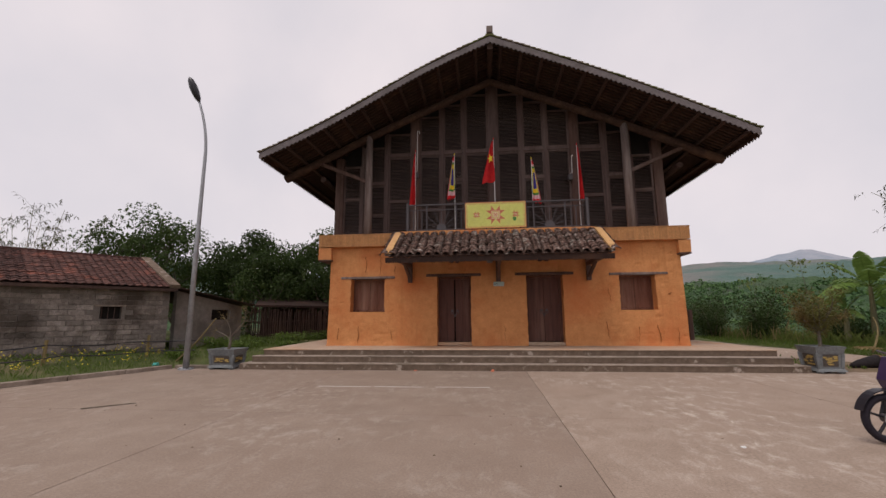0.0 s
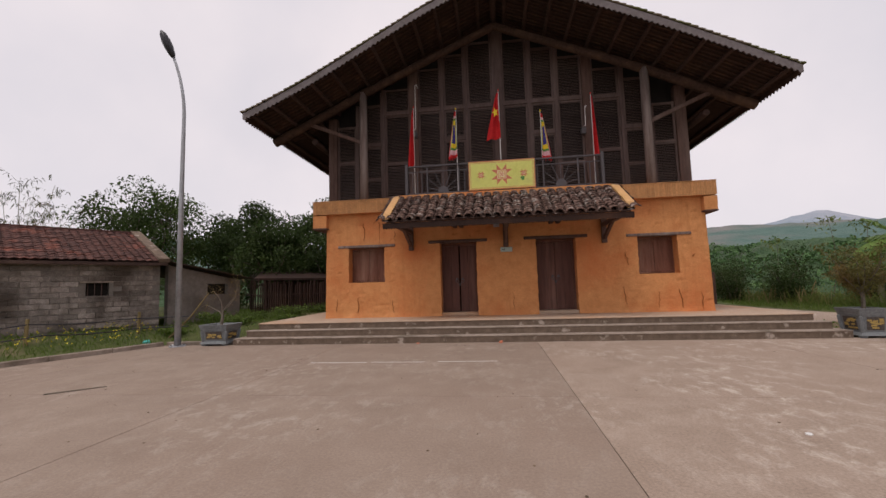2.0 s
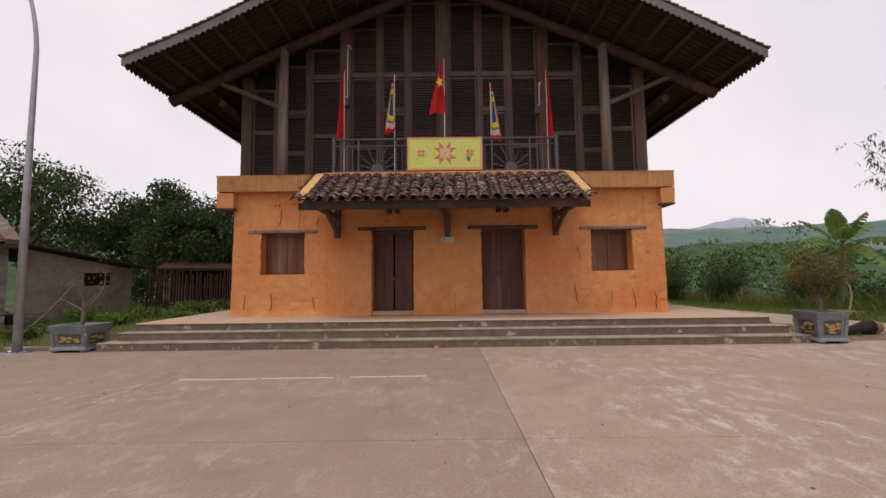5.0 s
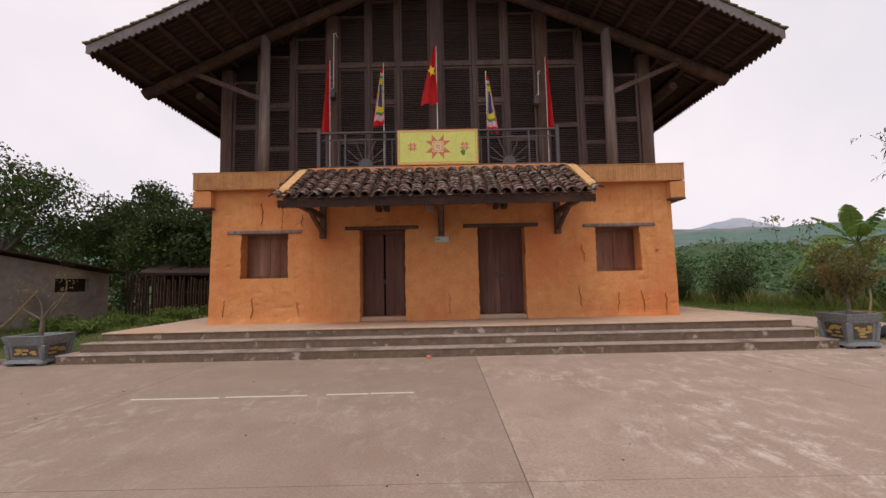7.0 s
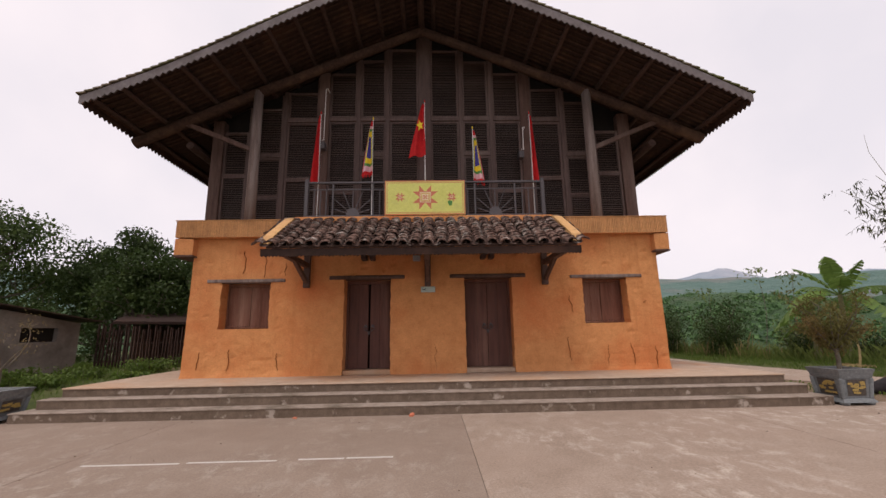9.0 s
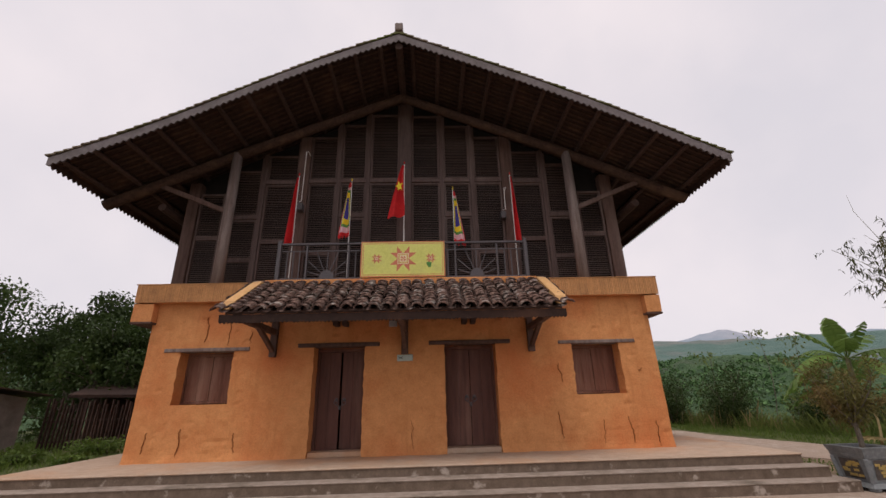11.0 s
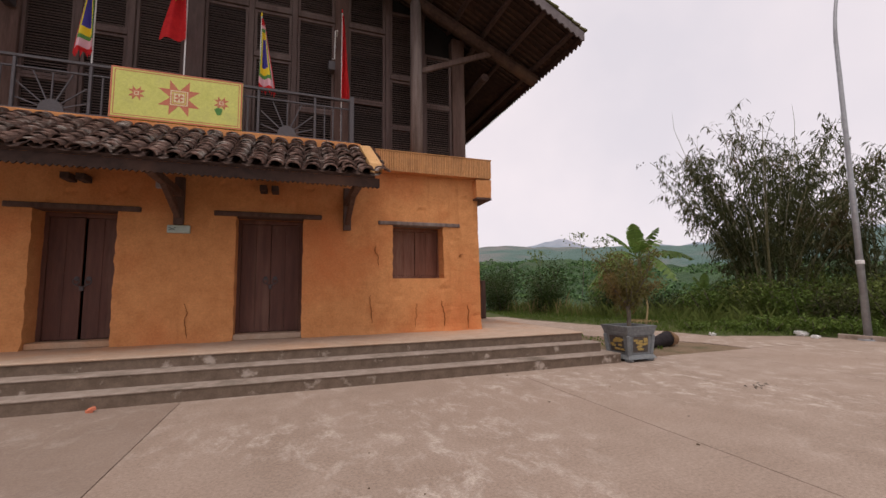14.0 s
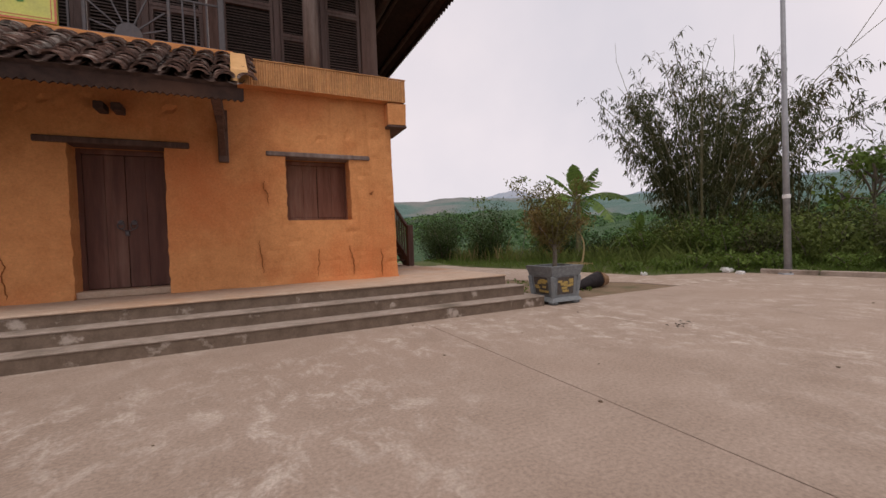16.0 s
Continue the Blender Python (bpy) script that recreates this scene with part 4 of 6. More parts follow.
part("painted_border", g, SIGNRED, sign, "thin red painted border")


def star8(cx, cz, r, name, inner):
    for q in range(4):
        c, s = math.cos(q * math.pi / 2), math.sin(q * math.pi / 2)
        for pts in ([(0.42, 0.02), (0.95, 0.45), (0.42, 0.45)], [(0.42, -0.02), (0.42, -0.45), (0.95, -0.45)]):
            g = Geo().slab([(cx + (px * c - pz * s) * r, SY - 0.003, cz + (px * s + pz * c) * r) for px, pz in pts], (0, 0.002, 0))
            part("star_point", g, SIGNRED, sign)
    if inner:
        for k, (h, mt) in enumerate(((0.44, SIGNRED), (0.40, CREAM), (0.35, SIGNRED), (0.31, SIGNBASE), (0.27, SIGNRED), (0.24, CREAM))):
            gg = Geo().box(cx - h * r, cx + h * r, SY - 0.003 - 0.0012 * (k + 1), SY - 0.003 - 0.0012 * k, cz - h * r, cz + h * r)
            part("star_square", gg, mt, sign)
        gg = Geo()
        for q in range(4):
            c, s = math.cos(q * math.pi / 2), math.sin(q * math.pi / 2)
            gg.slab([(cx + (px * c - pz * s) * r, SY - 0.0115, cz + (px * s + pz * c) * r) for px, pz in ((0, 0), (0.21, 0.07), (0.07, 0.21))], (0, 0.001, 0))
        part("star_windmill", gg, SIGNRED, sign)
    else:
        part("star_heart", Geo().box(cx - 0.4 * r, cx + 0.4 * r, SY - 0.005, SY - 0.003, cz - 0.4 * r, cz + 0.4 * r), SIGNRED, sign)
        part("star_heart_lines", Geo().box(cx - 0.26 * r, cx + 0.26 * r, SY - 0.0062, SY - 0.005, cz - 0.26 * r, cz + 0.26 * r), CREAM, sign)
        part("star_heart_lines", Geo().box(cx - 0.15 * r, cx + 0.15 * r, SY - 0.0074, SY - 0.0062, cz - 0.15 * r, cz + 0.15 * r), SIGNRED, sign)


star8(0.40, 4.785, 0.335, "large_star", True)
star8(-0.23, 4.79, 0.13, "small_star", False)
star8(1.06, 4.79, 0.13, "small_star", False)
part("torn_patch", Geo().slab([(0.95, SY - 0.006, 4.66), (1.0, SY - 0.006, 4.56), (1.06, SY - 0.006, 4.57), (1.08, SY - 0.006, 4.68), (1.0, SY - 0.006, 4.70)], (0, 0.003, 0)), GREEN, sign)
for x in (-0.4, 0.1, 0.7, 1.2):
    part("sign_foot", Geo().box(x - 0.015, x + 0.015, SY + 0.01, SY + 0.04, 4.258, SZ0), IRON, sign)


def flag(x, base, top, cloth_low, kind, swing):
    f = thing("flag", (x, 14.06, base), {"red": "limp plain red cloth flag on a white pole", "star": "limp red flag with yellow star on a white pole",
                                          "multi": "limp multicoloured festival flag with ragged edge on a pole"}[kind], "flag", "flags on the balcony")
    part("pole", Geo().tube([(x, 14.06, base), (x, 14.06, top + 0.05)], [0.013, 0.011], 8), WHITEP, f)
    part("finial", Geo().lathe([(0.0, 0.0), (0.02, 0.02), (0.014, 0.06), (0.0, 0.10)], (x, 14.06, top + 0.05), 8), RED if kind != "multi" else YELLOW, f)
    h = top - cloth_low
    nu, nv = 14, 20

    def point(u, v):
        """u from pole to fly edge, v from top to bottom: folded cloth, wider below."""
        wid = (0.04 + 0.40 * v ** 0.7) * u
        fold = 0.055 * math.sin(u * 9 + v * 2) * (0.3 + v)
        return (x + swing * (wid + 0.02 * math.sin(5 * v + 3 * u)), 14.05 - fold * 0.9 - 0.04 * u, top - v * h - 0.06 * u * v)

    def colour(u, v):
        if kind == "red":
            return RED
        if kind == "star":
            return RED
        d = min(u + 0.10, 1 - u, v * 0.9, (1 - v))
        return RED if d < 0.07 else PINK if d < 0.13 else GREEN if d < 0.20 else YELLOW if d < 0.28 else BLUE
    groups = {}
    for i in range(nu):
        for j in range(nv):
            m = colour((i + 0.5) / nu, (j + 0.5) / nv)
            g = groups.setdefault(m.name, (m, Geo()))[1]
            q = [point((i + a) / nu, (j + b) / nv) for a, b in ((0, 0), (1, 0), (1, 1), (0, 1))]
            g.quad(*q)
    for m, g in groups.values():
        part("cloth" if m is RED else "cloth_band", g, m, f, "" if m is RED else m.name.replace("_", " "), smooth=True)
    if kind == "star":
        cx, cz = x + swing * 0.13, top - 0.46 * h
        pts = []
        for i in range(10):
            r = 0.17 if i % 2 == 0 else 0.07
            a = math.pi / 2 + i * math.pi / 5 + 0.25
            pts.append((cx + 0.62 * r * math.cos(a), 13.925, cz + r * math.sin(a)))
        part("star", Geo().slab(pts, (0, 0.004, 0)), YELLOW, f, "yellow star")
    if kind == "multi":
        for i in range(7):
            p = point((i + 0.5) / 7, 1.0)
            part("tatter", Geo().slab([(p[0] - 0.025, p[1], p[2] + 0.02), (p[0] + 0.025, p[1], p[2] + 0.02), (p[0] + random.uniform(-0.02, 0.02), p[1], p[2] - random.uniform(0.06, 0.12))], (0, 0.004, 0)), RED, f)


flag(-2.33, 4.26, 7.12, 5.28, "red", -0.48)
flag(-0.96, 4.26, 6.95, 5.50, "multi", -0.6)
flag(0.40, 4.26, 7.45, 5.98, "star", -0.92)
flag(1.66, 4.26, 6.68, 5.28, "multi", 0.62)
flag(3.19, 4.26, 7.10, 5.26, "red", 0.38)
for x, z0, z1 in ((-2.36, 6.60, 8.12), (3.04, 6.3, 6.95)):
    g = Geo().tube([(x - 0.03, 14.4, z0), (x + 0.03, 14.4, z0 + 0.01), (x + 0.04, 14.4, z1), (x + 0.09, 14.4, z1 + 0.01), (x + 0.09, 14.62, z1 + 0.01)], [0.012] * 5, 6)
    lamp = thing("wall_conduit", (x, 14.4, z0), "thin white bent conduit on the timber post", "conduit")
    part("pipe", g, WHITEP, lamp)
    part("junction_box", Geo().box(x - 0.09, x + 0.05, 14.42, 14.62, z0 - 0.22, z0 - 0.02, 0.01), IRON, lamp)


# ---- street lamps ----
def street_lamp(x, y, label, lean, band=False, rise=0.0):
    s = thing("street_lamp", (x, y, 0.0), label, "street lamp", "street lamps")
    pts = [(x, y, 0.02), (x, y, 4.0), (x + 0.02, y, 6.6 + rise)]
    rr = [0.085, 0.062, 0.048]
    for i in range(1, 9):
        t = i / 8
        pts.append((x + 0.02 + lean * 0.55 * t * t, y - 0.05 * t, 6.6 + rise + 1.75 * t))
        rr.append(0.046 - 0.010 * t)
    part("pole", Geo().tube(pts, rr, 12), STEEL, s, smooth=True)
    part("base_flange", Geo().lathe([(0.0, 0.035), (0.20, 0.035), (0.21, 0.0)], (x, y, 0.0), 8), STEEL, s)
    for i in range(4):
        a = math.pi / 4 + i * math.pi / 2
        part("bolt", Geo().lathe([(0, 0.03), (0.018, 0.03), (0.018, 0)], (x + 0.15 * math.cos(a), y + 0.15 * math.sin(a), 0.035), 6), IRON, s)
    if band:
        part("clamp_band", Geo().lathe([(0.082, 0), (0.088, 0.01), (0.088, 0.09), (0.082, 0.10)], (x, y, 1.9), 10), WHITEP, s)
    e = Vector(pts[-1])
    d = Vector((lean * 0.45, -0.25, 0.85)).normalized()
    prof = [(0.04, -0.02), (0.10, 0.08), (0.145, 0.30), (0.15, 0.50), (0.11, 0.70), (0.03, 0.80), (0.0, 0.805)]
    g = Geo().lathe([(max(r, 0.0), z) for r, z in prof], (0, 0, 0), 14, 0.8)
    m = Matrix.Translation(e) @ d.to_track_quat("Z", "Y").to_matrix().to_4x4()
    g.v = [tuple(m @ Vector(p)) for p in g.v]
    head = part("lamp_head", g, BLACKM, s, "black flat oval lamp head", smooth=True)
    for z in (0.28, 0.42, 0.56):
        g = Geo().lathe([(0.0, -0.02), (0.05, 0.0), (0.055, 0.02)], (0, 0, 0), 10)
        mm = m @ Matrix.Translation((0.0, -0.062, z)) @ pose(0, 0, 0, 90, 0, 0)
        g.v = [tuple(mm @ Vector((p[0], p[1] * 0.5, -p[2] * 0.4))) for p in g.v]
        part("lens", g, STEEL, head)


street_lamp(-8.70, 11.95, "tall galvanised street lamp with black head beside the steps", -0.62)
street_lamp(15.85, 12.05, "tall galvanised street lamp at the overgrown edge", 0.6, True, 1.3)


# ---- planters ----
def planter(name, x0, x1, y0, y1, h, label):
    p = thing(name, ((x0 + x1) / 2, (y0 + y1) / 2, 0), label, "planter", "carved planters beside the steps")
    cx, cy = (x0 + x1) / 2, (y0 + y1) / 2

    def ring(z0, z1, o0, o1, wall=0.08):
        g = Geo()
        a0, a1, b0, b1 = (x1 - x0) / 2 + o0, (x1 - x0) / 2 + o1, (y1 - y0) / 2 + o0, (y1 - y0) / 2 + o1
        co = lambda a, b, z: [(cx - a, cy - b, z), (cx + a, cy - b, z), (cx + a, cy + b, z), (cx - a, cy + b, z)]
        o, t, ti, oi = co(a0, b0, z0), co(a1, b1, z1), co(a1 - wall, b1 - wall, z1), co(a0 - wall, b0 - wall, z0)
        for i in range(4):
            j = (i + 1) % 4
            g.quad(o[i], o[j], t[j], t[i])
            g.quad(t[i], t[j], ti[j], ti[i])
            g.quad(ti[i], ti[j], oi[j], oi[i])
            g.quad(oi[i], oi[j], o[j], o[i])
        return g
    part("bowl", ring(0.12, h - 0.12, -0.06, -0.02), STONE, p)
    part("rim", ring(h - 0.12, h, 0.0, 0.04, 0.10), STONE, p)
    part("rim_moulding", ring(h - 0.17, h - 0.121, -0.01, 0.005, 0.05), STONE, p)
    part("foot_moulding", ring(0.055, 0.12, 0.015, -0.025, 0.12), STONE, p)
    for sx in (-1, 1):
        for sy in (-1, 1):
            fx, fy = cx + sx * ((x1 - x0) / 2 - 0.08), cy + sy * ((y1 - y0) / 2 - 0.08)
            part("foot", Geo().lathe([(0.06, 0.0), (0.085, 0.02), (0.085, 0.045), (0.07, 0.06)], (fx, fy, 0.0), 10), STONE, p)
            part("corner_rib", Geo().beam((fx + sx * 0.03, fy + sy * 0.03, 0.12), (fx + sx * 0.065, fy + sy * 0.065, h - 0.17), 0.06, 0.06, 0.012), STONE, p)
    zl, zh = 0.17, h - 0.19
    for side in range(4):
        ax = side < 2
        s = -1 if side % 2 == 0 else 1
        hw = ((x1 - x0) if ax else (y1 - y0)) / 2 - 0.14
        d = ((y1 - y0) if ax else (x1 - x0)) / 2 - 0.028
        put = lambda u, w, o: (cx + u, cy + s * (d + o), w) if ax else (cx + s * (d + o), cy + u, w)
        g = Geo().quad(put(-hw, zl, -0.020), put(hw, zl, -0.020), put(hw, zh, 0.020), put(-hw, zh, 0.020))
        pan = part("relief_panel", g, INK, p, "dark panel with gilt relief")
        g = Geo()
        for k in range(13):
            u, w = random.uniform(-hw * 0.82, hw * 0.82), random.uniform(zl + 0.05, zh - 0.05)
            q = [put(u + 0.042 * math.cos(a) * (1 + 0.6 * (i % 2)), w + 0.018 * math.sin(a) * (1 + 0.5 * (i % 2)), -0.02 + 0.04 * (w - zl) / (zh - zl)) for i, a in enumerate([math.pi * 2 * j / 8 for j in range(8)])]
            g.slab(q, (0, s * 0.008, 0) if ax else (s * 0.008, 0, 0))
        part("gilt_relief", g, GILT, pan)
    part("soil", Geo().box(x0 + 0.06, x1 - 0.06, y0 + 0.06, y1 - 0.06, h - 0.22, h - 0.09), SOIL, p)
    return p


planter("planter", 8.22, 8.86, 11.95, 12.59, 0.66, "grey carved cement planter with gilt relief by the steps")
planter("planter", -8.02, -7.26, 11.95, 12.6, 0.57, "grey carved cement planter holding a bonsai by the lamp")


# ---- plants ----
def limb(g, a, b, ra, rb, bend=0.15, n=4, seg=6):
    a, b = Vector(a), Vector(b)
    side = Vector((random.uniform(-1, 1), random.uniform(-1, 1), random.uniform(-0.2, 0.5))) * bend * (b - a).length
    pts = [a.lerp(b, i / n) + side * math.sin(math.pi * i / n) for i in range(n + 1)]
    g.tube(pts, [ra + (rb - ra) * i / n for i in range(n + 1)], seg, False)
    return pts


def rand_dir(up=0.0):
    while True:
        v = Vector((random.uniform(-1, 1), random.uniform(-1, 1), random.uniform(-1, 1)))
        if 0.05 < v.length < 1:
            v.normalize()
            v.z += up
            return v.normalized()


def tree(name, x, y, z, h, r, label, leaves=2600, leaf=0.22, material=None, low=0.25, lobes=9, category="tree", trunk=0.16, group=""):
    t = thing(name, (x, y, z - 0.05), label, category, group)
    wood, crown = Geo(), Geo()
    fork = Vector((x + random.uniform(-0.3, 0.3), y, z + h * (low + 0.08)))
    limb(wood, (x, y, z - 0.1), fork, trunk, trunk * 0.75, 0.04, 5, 9)
    tips = []
    for i in range(lobes):
        a = 2 * math.pi * (i + random.uniform(-0.3, 0.3)) / lobes * 1.618
        q = math.sqrt((i + 0.5) / lobes)
        hz = h * (low + 0.12 + (0.88 - low) * (1 - q * q * random.uniform(0.45, 0.95)))
        tip = Vector((x + r * 0.75 * q * math.cos(a), y + r * 0.75 * q * math.sin(a), z + hz - 0.1 * h))
        limb(wood, fork, tip, trunk * 0.45, 0.03, 0.14)
        tips.append(tip)
        for k in range(2):
            sub = tip + rand_dir(0.3) * r * 0.33
            limb(wood, fork.lerp(tip, 0.6), sub, 0.04, 0.012, 0.1, 3, 5)
            tips.append(sub)
    per = leaves // len(tips)
    for tip in tips:
        cl = r * random.uniform(0.24, 0.40)
        for k in range(per):
            d = rand_dir(0.1)
            p = tip + Vector((d.x, d.y, d.z * 0.75)) * cl * random.random() ** 0.35
            crown.leaf(p, rand_dir(-0.1), leaf * random.uniform(0.6, 1.3), 0.55, 0.25)
    part("trunk", wood, BARK, t, smooth=True)
    c = part("crown", crown, material or LEAF, t)
    c["kind"] = "stuff"
    return t


# trees behind the block shed
tree("broadleaf_tree", -19.0, 22.0, 0.2, 7.3, 3.4, "open-crowned broadleaf tree with pale limbs behind the shed", 11000, 0.16, LEAF, 0.30, 12, group="trees behind the shed")
tree("broadleaf_tree", -14.2, 24.0, 0.2, 6.3, 3.2, "dense dark broadleaf tree behind the fence", 13500, 0.16, LEAF, 0.12, 12, group="trees behind the shed")
tree("broadleaf_tree", -10.4, 25.5, 0.2, 6.2, 3.2, "dense dark broadleaf tree behind the fence", 13500, 0.16, LEAF, 0.10, 12, group="trees behind the shed")
tree("broadleaf_tree", -7.0, 28.5, 0.2, 6.0, 3.3, "dense dark broadleaf tree behind the fence", 12000, 0.16, LEAF_B, 0.10, 12, group="trees behind the shed")
tree("broadleaf_tree", -12.2, 22.8, 0.2, 4.6, 2.6, "low dark leafy tree behind the fence", 9500, 0.16, LEAF, 0.08, 10, group="trees behind the shed")
tree("broadleaf_tree", -8.6, 23.6, 0.2, 4.2, 2.6, "low dark leafy tree behind the fence", 9500, 0.16, LEAF, 0.08, 10, group="trees behind the shed")
tree("broadleaf_tree", -17.5, 27.0, 0.0, 5.5, 3.4, "dark leafy tree filling the gap behind", 7000, 0.20, LEAF, 0.1, 10, group="trees behind the shed")
tree("broadleaf_tree", -24.0, 30.0, 0.0, 5.0, 3.6, "dark leafy tree far behind the shed", 5000, 0.22, LEAF, 0.1, 10, group="trees behind the shed")


def bamboo_clump(name, x, y, z, culms, h, spread, leaves, label, lean=(0, 0), lo=0.30):
    t = thing(name, (x, y, z - 0.05), label, "bamboo")
    leafs = Geo()
    for i in range(culms):
        a = random.uniform(0, 2 * math.pi)
        q = math.sqrt(random.random())
        b = Vector((x + 0.9 * q * math.cos(a), y + 0.9 * q * math.sin(a), z - 0.05))
        hh = h * random.uniform(0.6, 1.0)
        out = Vector((math.cos(a) + lean[0], math.sin(a) + lean[1], 0)) * spread * q * random.uniform(0.5, 1.0)
        pts = [b + Vector((0, 0, hh * s - 0.25 * out.length * max(0, s - 0.6) ** 2 * 4)) + out * s ** 1.9 for s in [k / 9 for k in range(10)]]
        part("culm", Geo().tube(pts, [0.03 * (1 - 0.85 * k / 9) + 0.003 for k in range(10)], 6, False), CULM, t, smooth=True)
        if random.random() < 0.16:
            tip = pts[-1] + Vector((random.uniform(-0.25, 0.25), random.uniform(-0.2, 0.2), random.uniform(0.8, 1.7)))
            part("bare_cane", Geo().tube([pts[-2], pts[-1].lerp(tip, 0.5) + Vector((0, 0, 0.1)), tip], [0.011, 0.007, 0.003], 5, False), CULM, t, smooth=True)
            continue
        n = leaves // culms // 7
        for k in range(n):
            s = lo + (1 - lo) * random.random() ** 0.85
            f = s * 9
            k0 = min(8, int(f))
            p = pts[k0].lerp(pts[k0 + 1], f - k0)
            tw = rand_dir(0.15) * random.uniform(0.2, 0.95)
            e = p + tw
            if k % 3 == 0:
                leafs.tube([p, p.lerp(e, 0.5) + Vector((0, 0, 0.06)), e], [0.006, 0.005, 0.003], 3, False)
            for w in range(7):
                d = Vector((tw.x * 0.5, tw.y * 0.5, -0.35)) + rand_dir(-0.25) * 0.65
                leafs.leaf(p.lerp(e, random.uniform(0.35, 1.05)), d, random.uniform(0.13, 0.25), 0.17, 0.3)
    c = part("foliage", leafs, BAMLEAF, t)
    c["kind"] = "stuff"
    return t


bamboo_clump("bamboo_clump", 18.1, 15.5, 0.1, 58, 7.4, 4.0, 25000, "tall bamboo clump with bare tips and drooping leaves", (0.12, -0.10), 0.32)
bamboo_clump("bamboo_clump", 20.2, 13.6, 0.0, 16, 5.6, 2.8, 5200, "smaller bamboo clump with brownish leaves", (0.2, -0.2))
bamboo_clump("bamboo_clump", -22.8, 18.6, 0.1, 14, 7.2, 2.6, 3200, "bamboo with drooping leaves above the shed", (0.7, -0.3), 0.45)


def bush(x, y, z, h, r, leaves, leaf, material, label, name="shrub"):
    t = thing(name, (x, y, z - 0.05), label, "shrub")
    wood, lf = Geo(), Geo()
    for i in range(7):
        a = 2 * math.pi * i / 7
        tip = Vector((x + r * 0.6 * math.cos(a), y + r * 0.6 * math.sin(a), z + h * random.uniform(0.5, 0.9)))
        limb(wood, (x, y, z - 0.1), tip, 0.03, 0.008, 0.15, 4, 5)
        for k in range(leaves // 7):
            d = rand_dir()
            core = Vector((x, y, z)).lerp(tip, 0.12 + 0.88 * random.random() ** 0.8)
            p = core + Vector((d.x * r * 0.48, d.y * r * 0.48, d.z * h * 0.26)) * random.random() ** 0.4
            if p.z < z:
                p.z = z + random.random() * 0.2
            lf.leaf(p, rand_dir(0.2), leaf * random.uniform(0.6, 1.3), 0.5, 0.2)
    part("stem", wood, BARK, t)
    c = part("foliage", lf, material, t)
    c["kind"] = "stuff"


def lz(x, y):
    return land(x, y)


for x, y, h, r, m in ((13.7, 28.0, 3.0, 1.7, LEAF), (13.9, 23.0, 2.7, 1.35, LEAF), (17.5, 27.5, 1.6, 1.4, LEAF_B), (16.6, 22.2, 2.3, 0.9, LEAF_B), (18.6, 21.5, 1.8, 1.4, LEAF),
                      (17.2, 18.2, 1.7, 1.4, LEAF_B), (19.0, 18.6, 2.2, 1.7, LEAF_B), (16.6, 15.2, 1.5, 1.2, LEAF_B), (18.4, 13.8, 1.9, 1.5, LEAF_B),
                      (17.6, 12.2, 1.5, 1.2, LEAF_B), (18.8, 11.0, 1.9, 1.4, LEAF_B), (18.2, 9.2, 1.7, 1.3, LEAF_B), (20.5, 16.0, 2.2, 1.8, LEAF_B), (20.5, 10.5, 1.8, 1.6, LEAF_B), (21.0, 19.5, 2.8, 1.8, LEAF),
                      (19.5, 7.0, 1.8, 1.4, LEAF_B), (22.5, 23.5, 2.2, 1.8, LEAF), (19.5, 29.0, 2.0, 1.8, LEAF_B), (24, 14, 2.2, 2.0, LEAF), (23.5, 8.5, 1.9, 1.8, LEAF_B)):
    bush(x, y, lz(x, y), h, r, int(1500 * r * h), 0.095, m, "leafy wild shrub at the edge of the lane")
for x, y, h, r in ((17.0, 13.2, 1.3, 1.0), (17.9, 14.6, 1.6, 1.1), (19.2, 12.6, 1.7, 1.2), (17.5, 10.2, 1.4, 1.0), (17.4, 16.6, 1.5, 1.0), (16.6, 19.8, 1.3, 1.0), (18.2, 17.4, 1.8, 1.2), (18.0, 7.6, 1.4, 1.1)):
    bush(x, y, lz(x, y), h, r, int(1300 * r * h), 0.10, BAMLEAF, "brownish half-dry shrub in the overgrown edge")
for x, y, h, r in ((16.9, 14.2, 1.4, 1.2), (17.4, 15.6, 1.7, 1.3), (16.4, 16.6, 1.4, 1.1)):
    bush(x, y, lz(x, y), h, r, int(1400 * r * h), 0.10, LEAF_BR, "fresh green undergrowth before the bamboo")
for x, y, h, r in ((15.8, 20.4, 1.9, 1.3), (17.9, 19.8, 2.0, 1.4), (12.9, 26.0, 2.0, 1.2), (15.2, 25.4, 1.8, 1.3)):
    bush(x, y, lz(x, y), h, r, int(1500 * r * h), 0.10, LEAF, "dark leafy undergrowth at the overgrown edge")
for x, y, h, r in ((15.4, 14.0, 0.45, 0.7), (15.9, 13.2, 0.5, 0.6), (14.6, 14.4, 0.35, 0.6), (16.3, 12.6, 0.55, 0.7), (13.9, 15.2, 0.3, 0.5), (16.8, 11.2, 0.5, 0.6)):
    bush(x, y, lz(x, y), h, r, int(1500 * r), 0.08, LEAF_BR, "low bright green weeds along the concrete edge", "weed_clump")
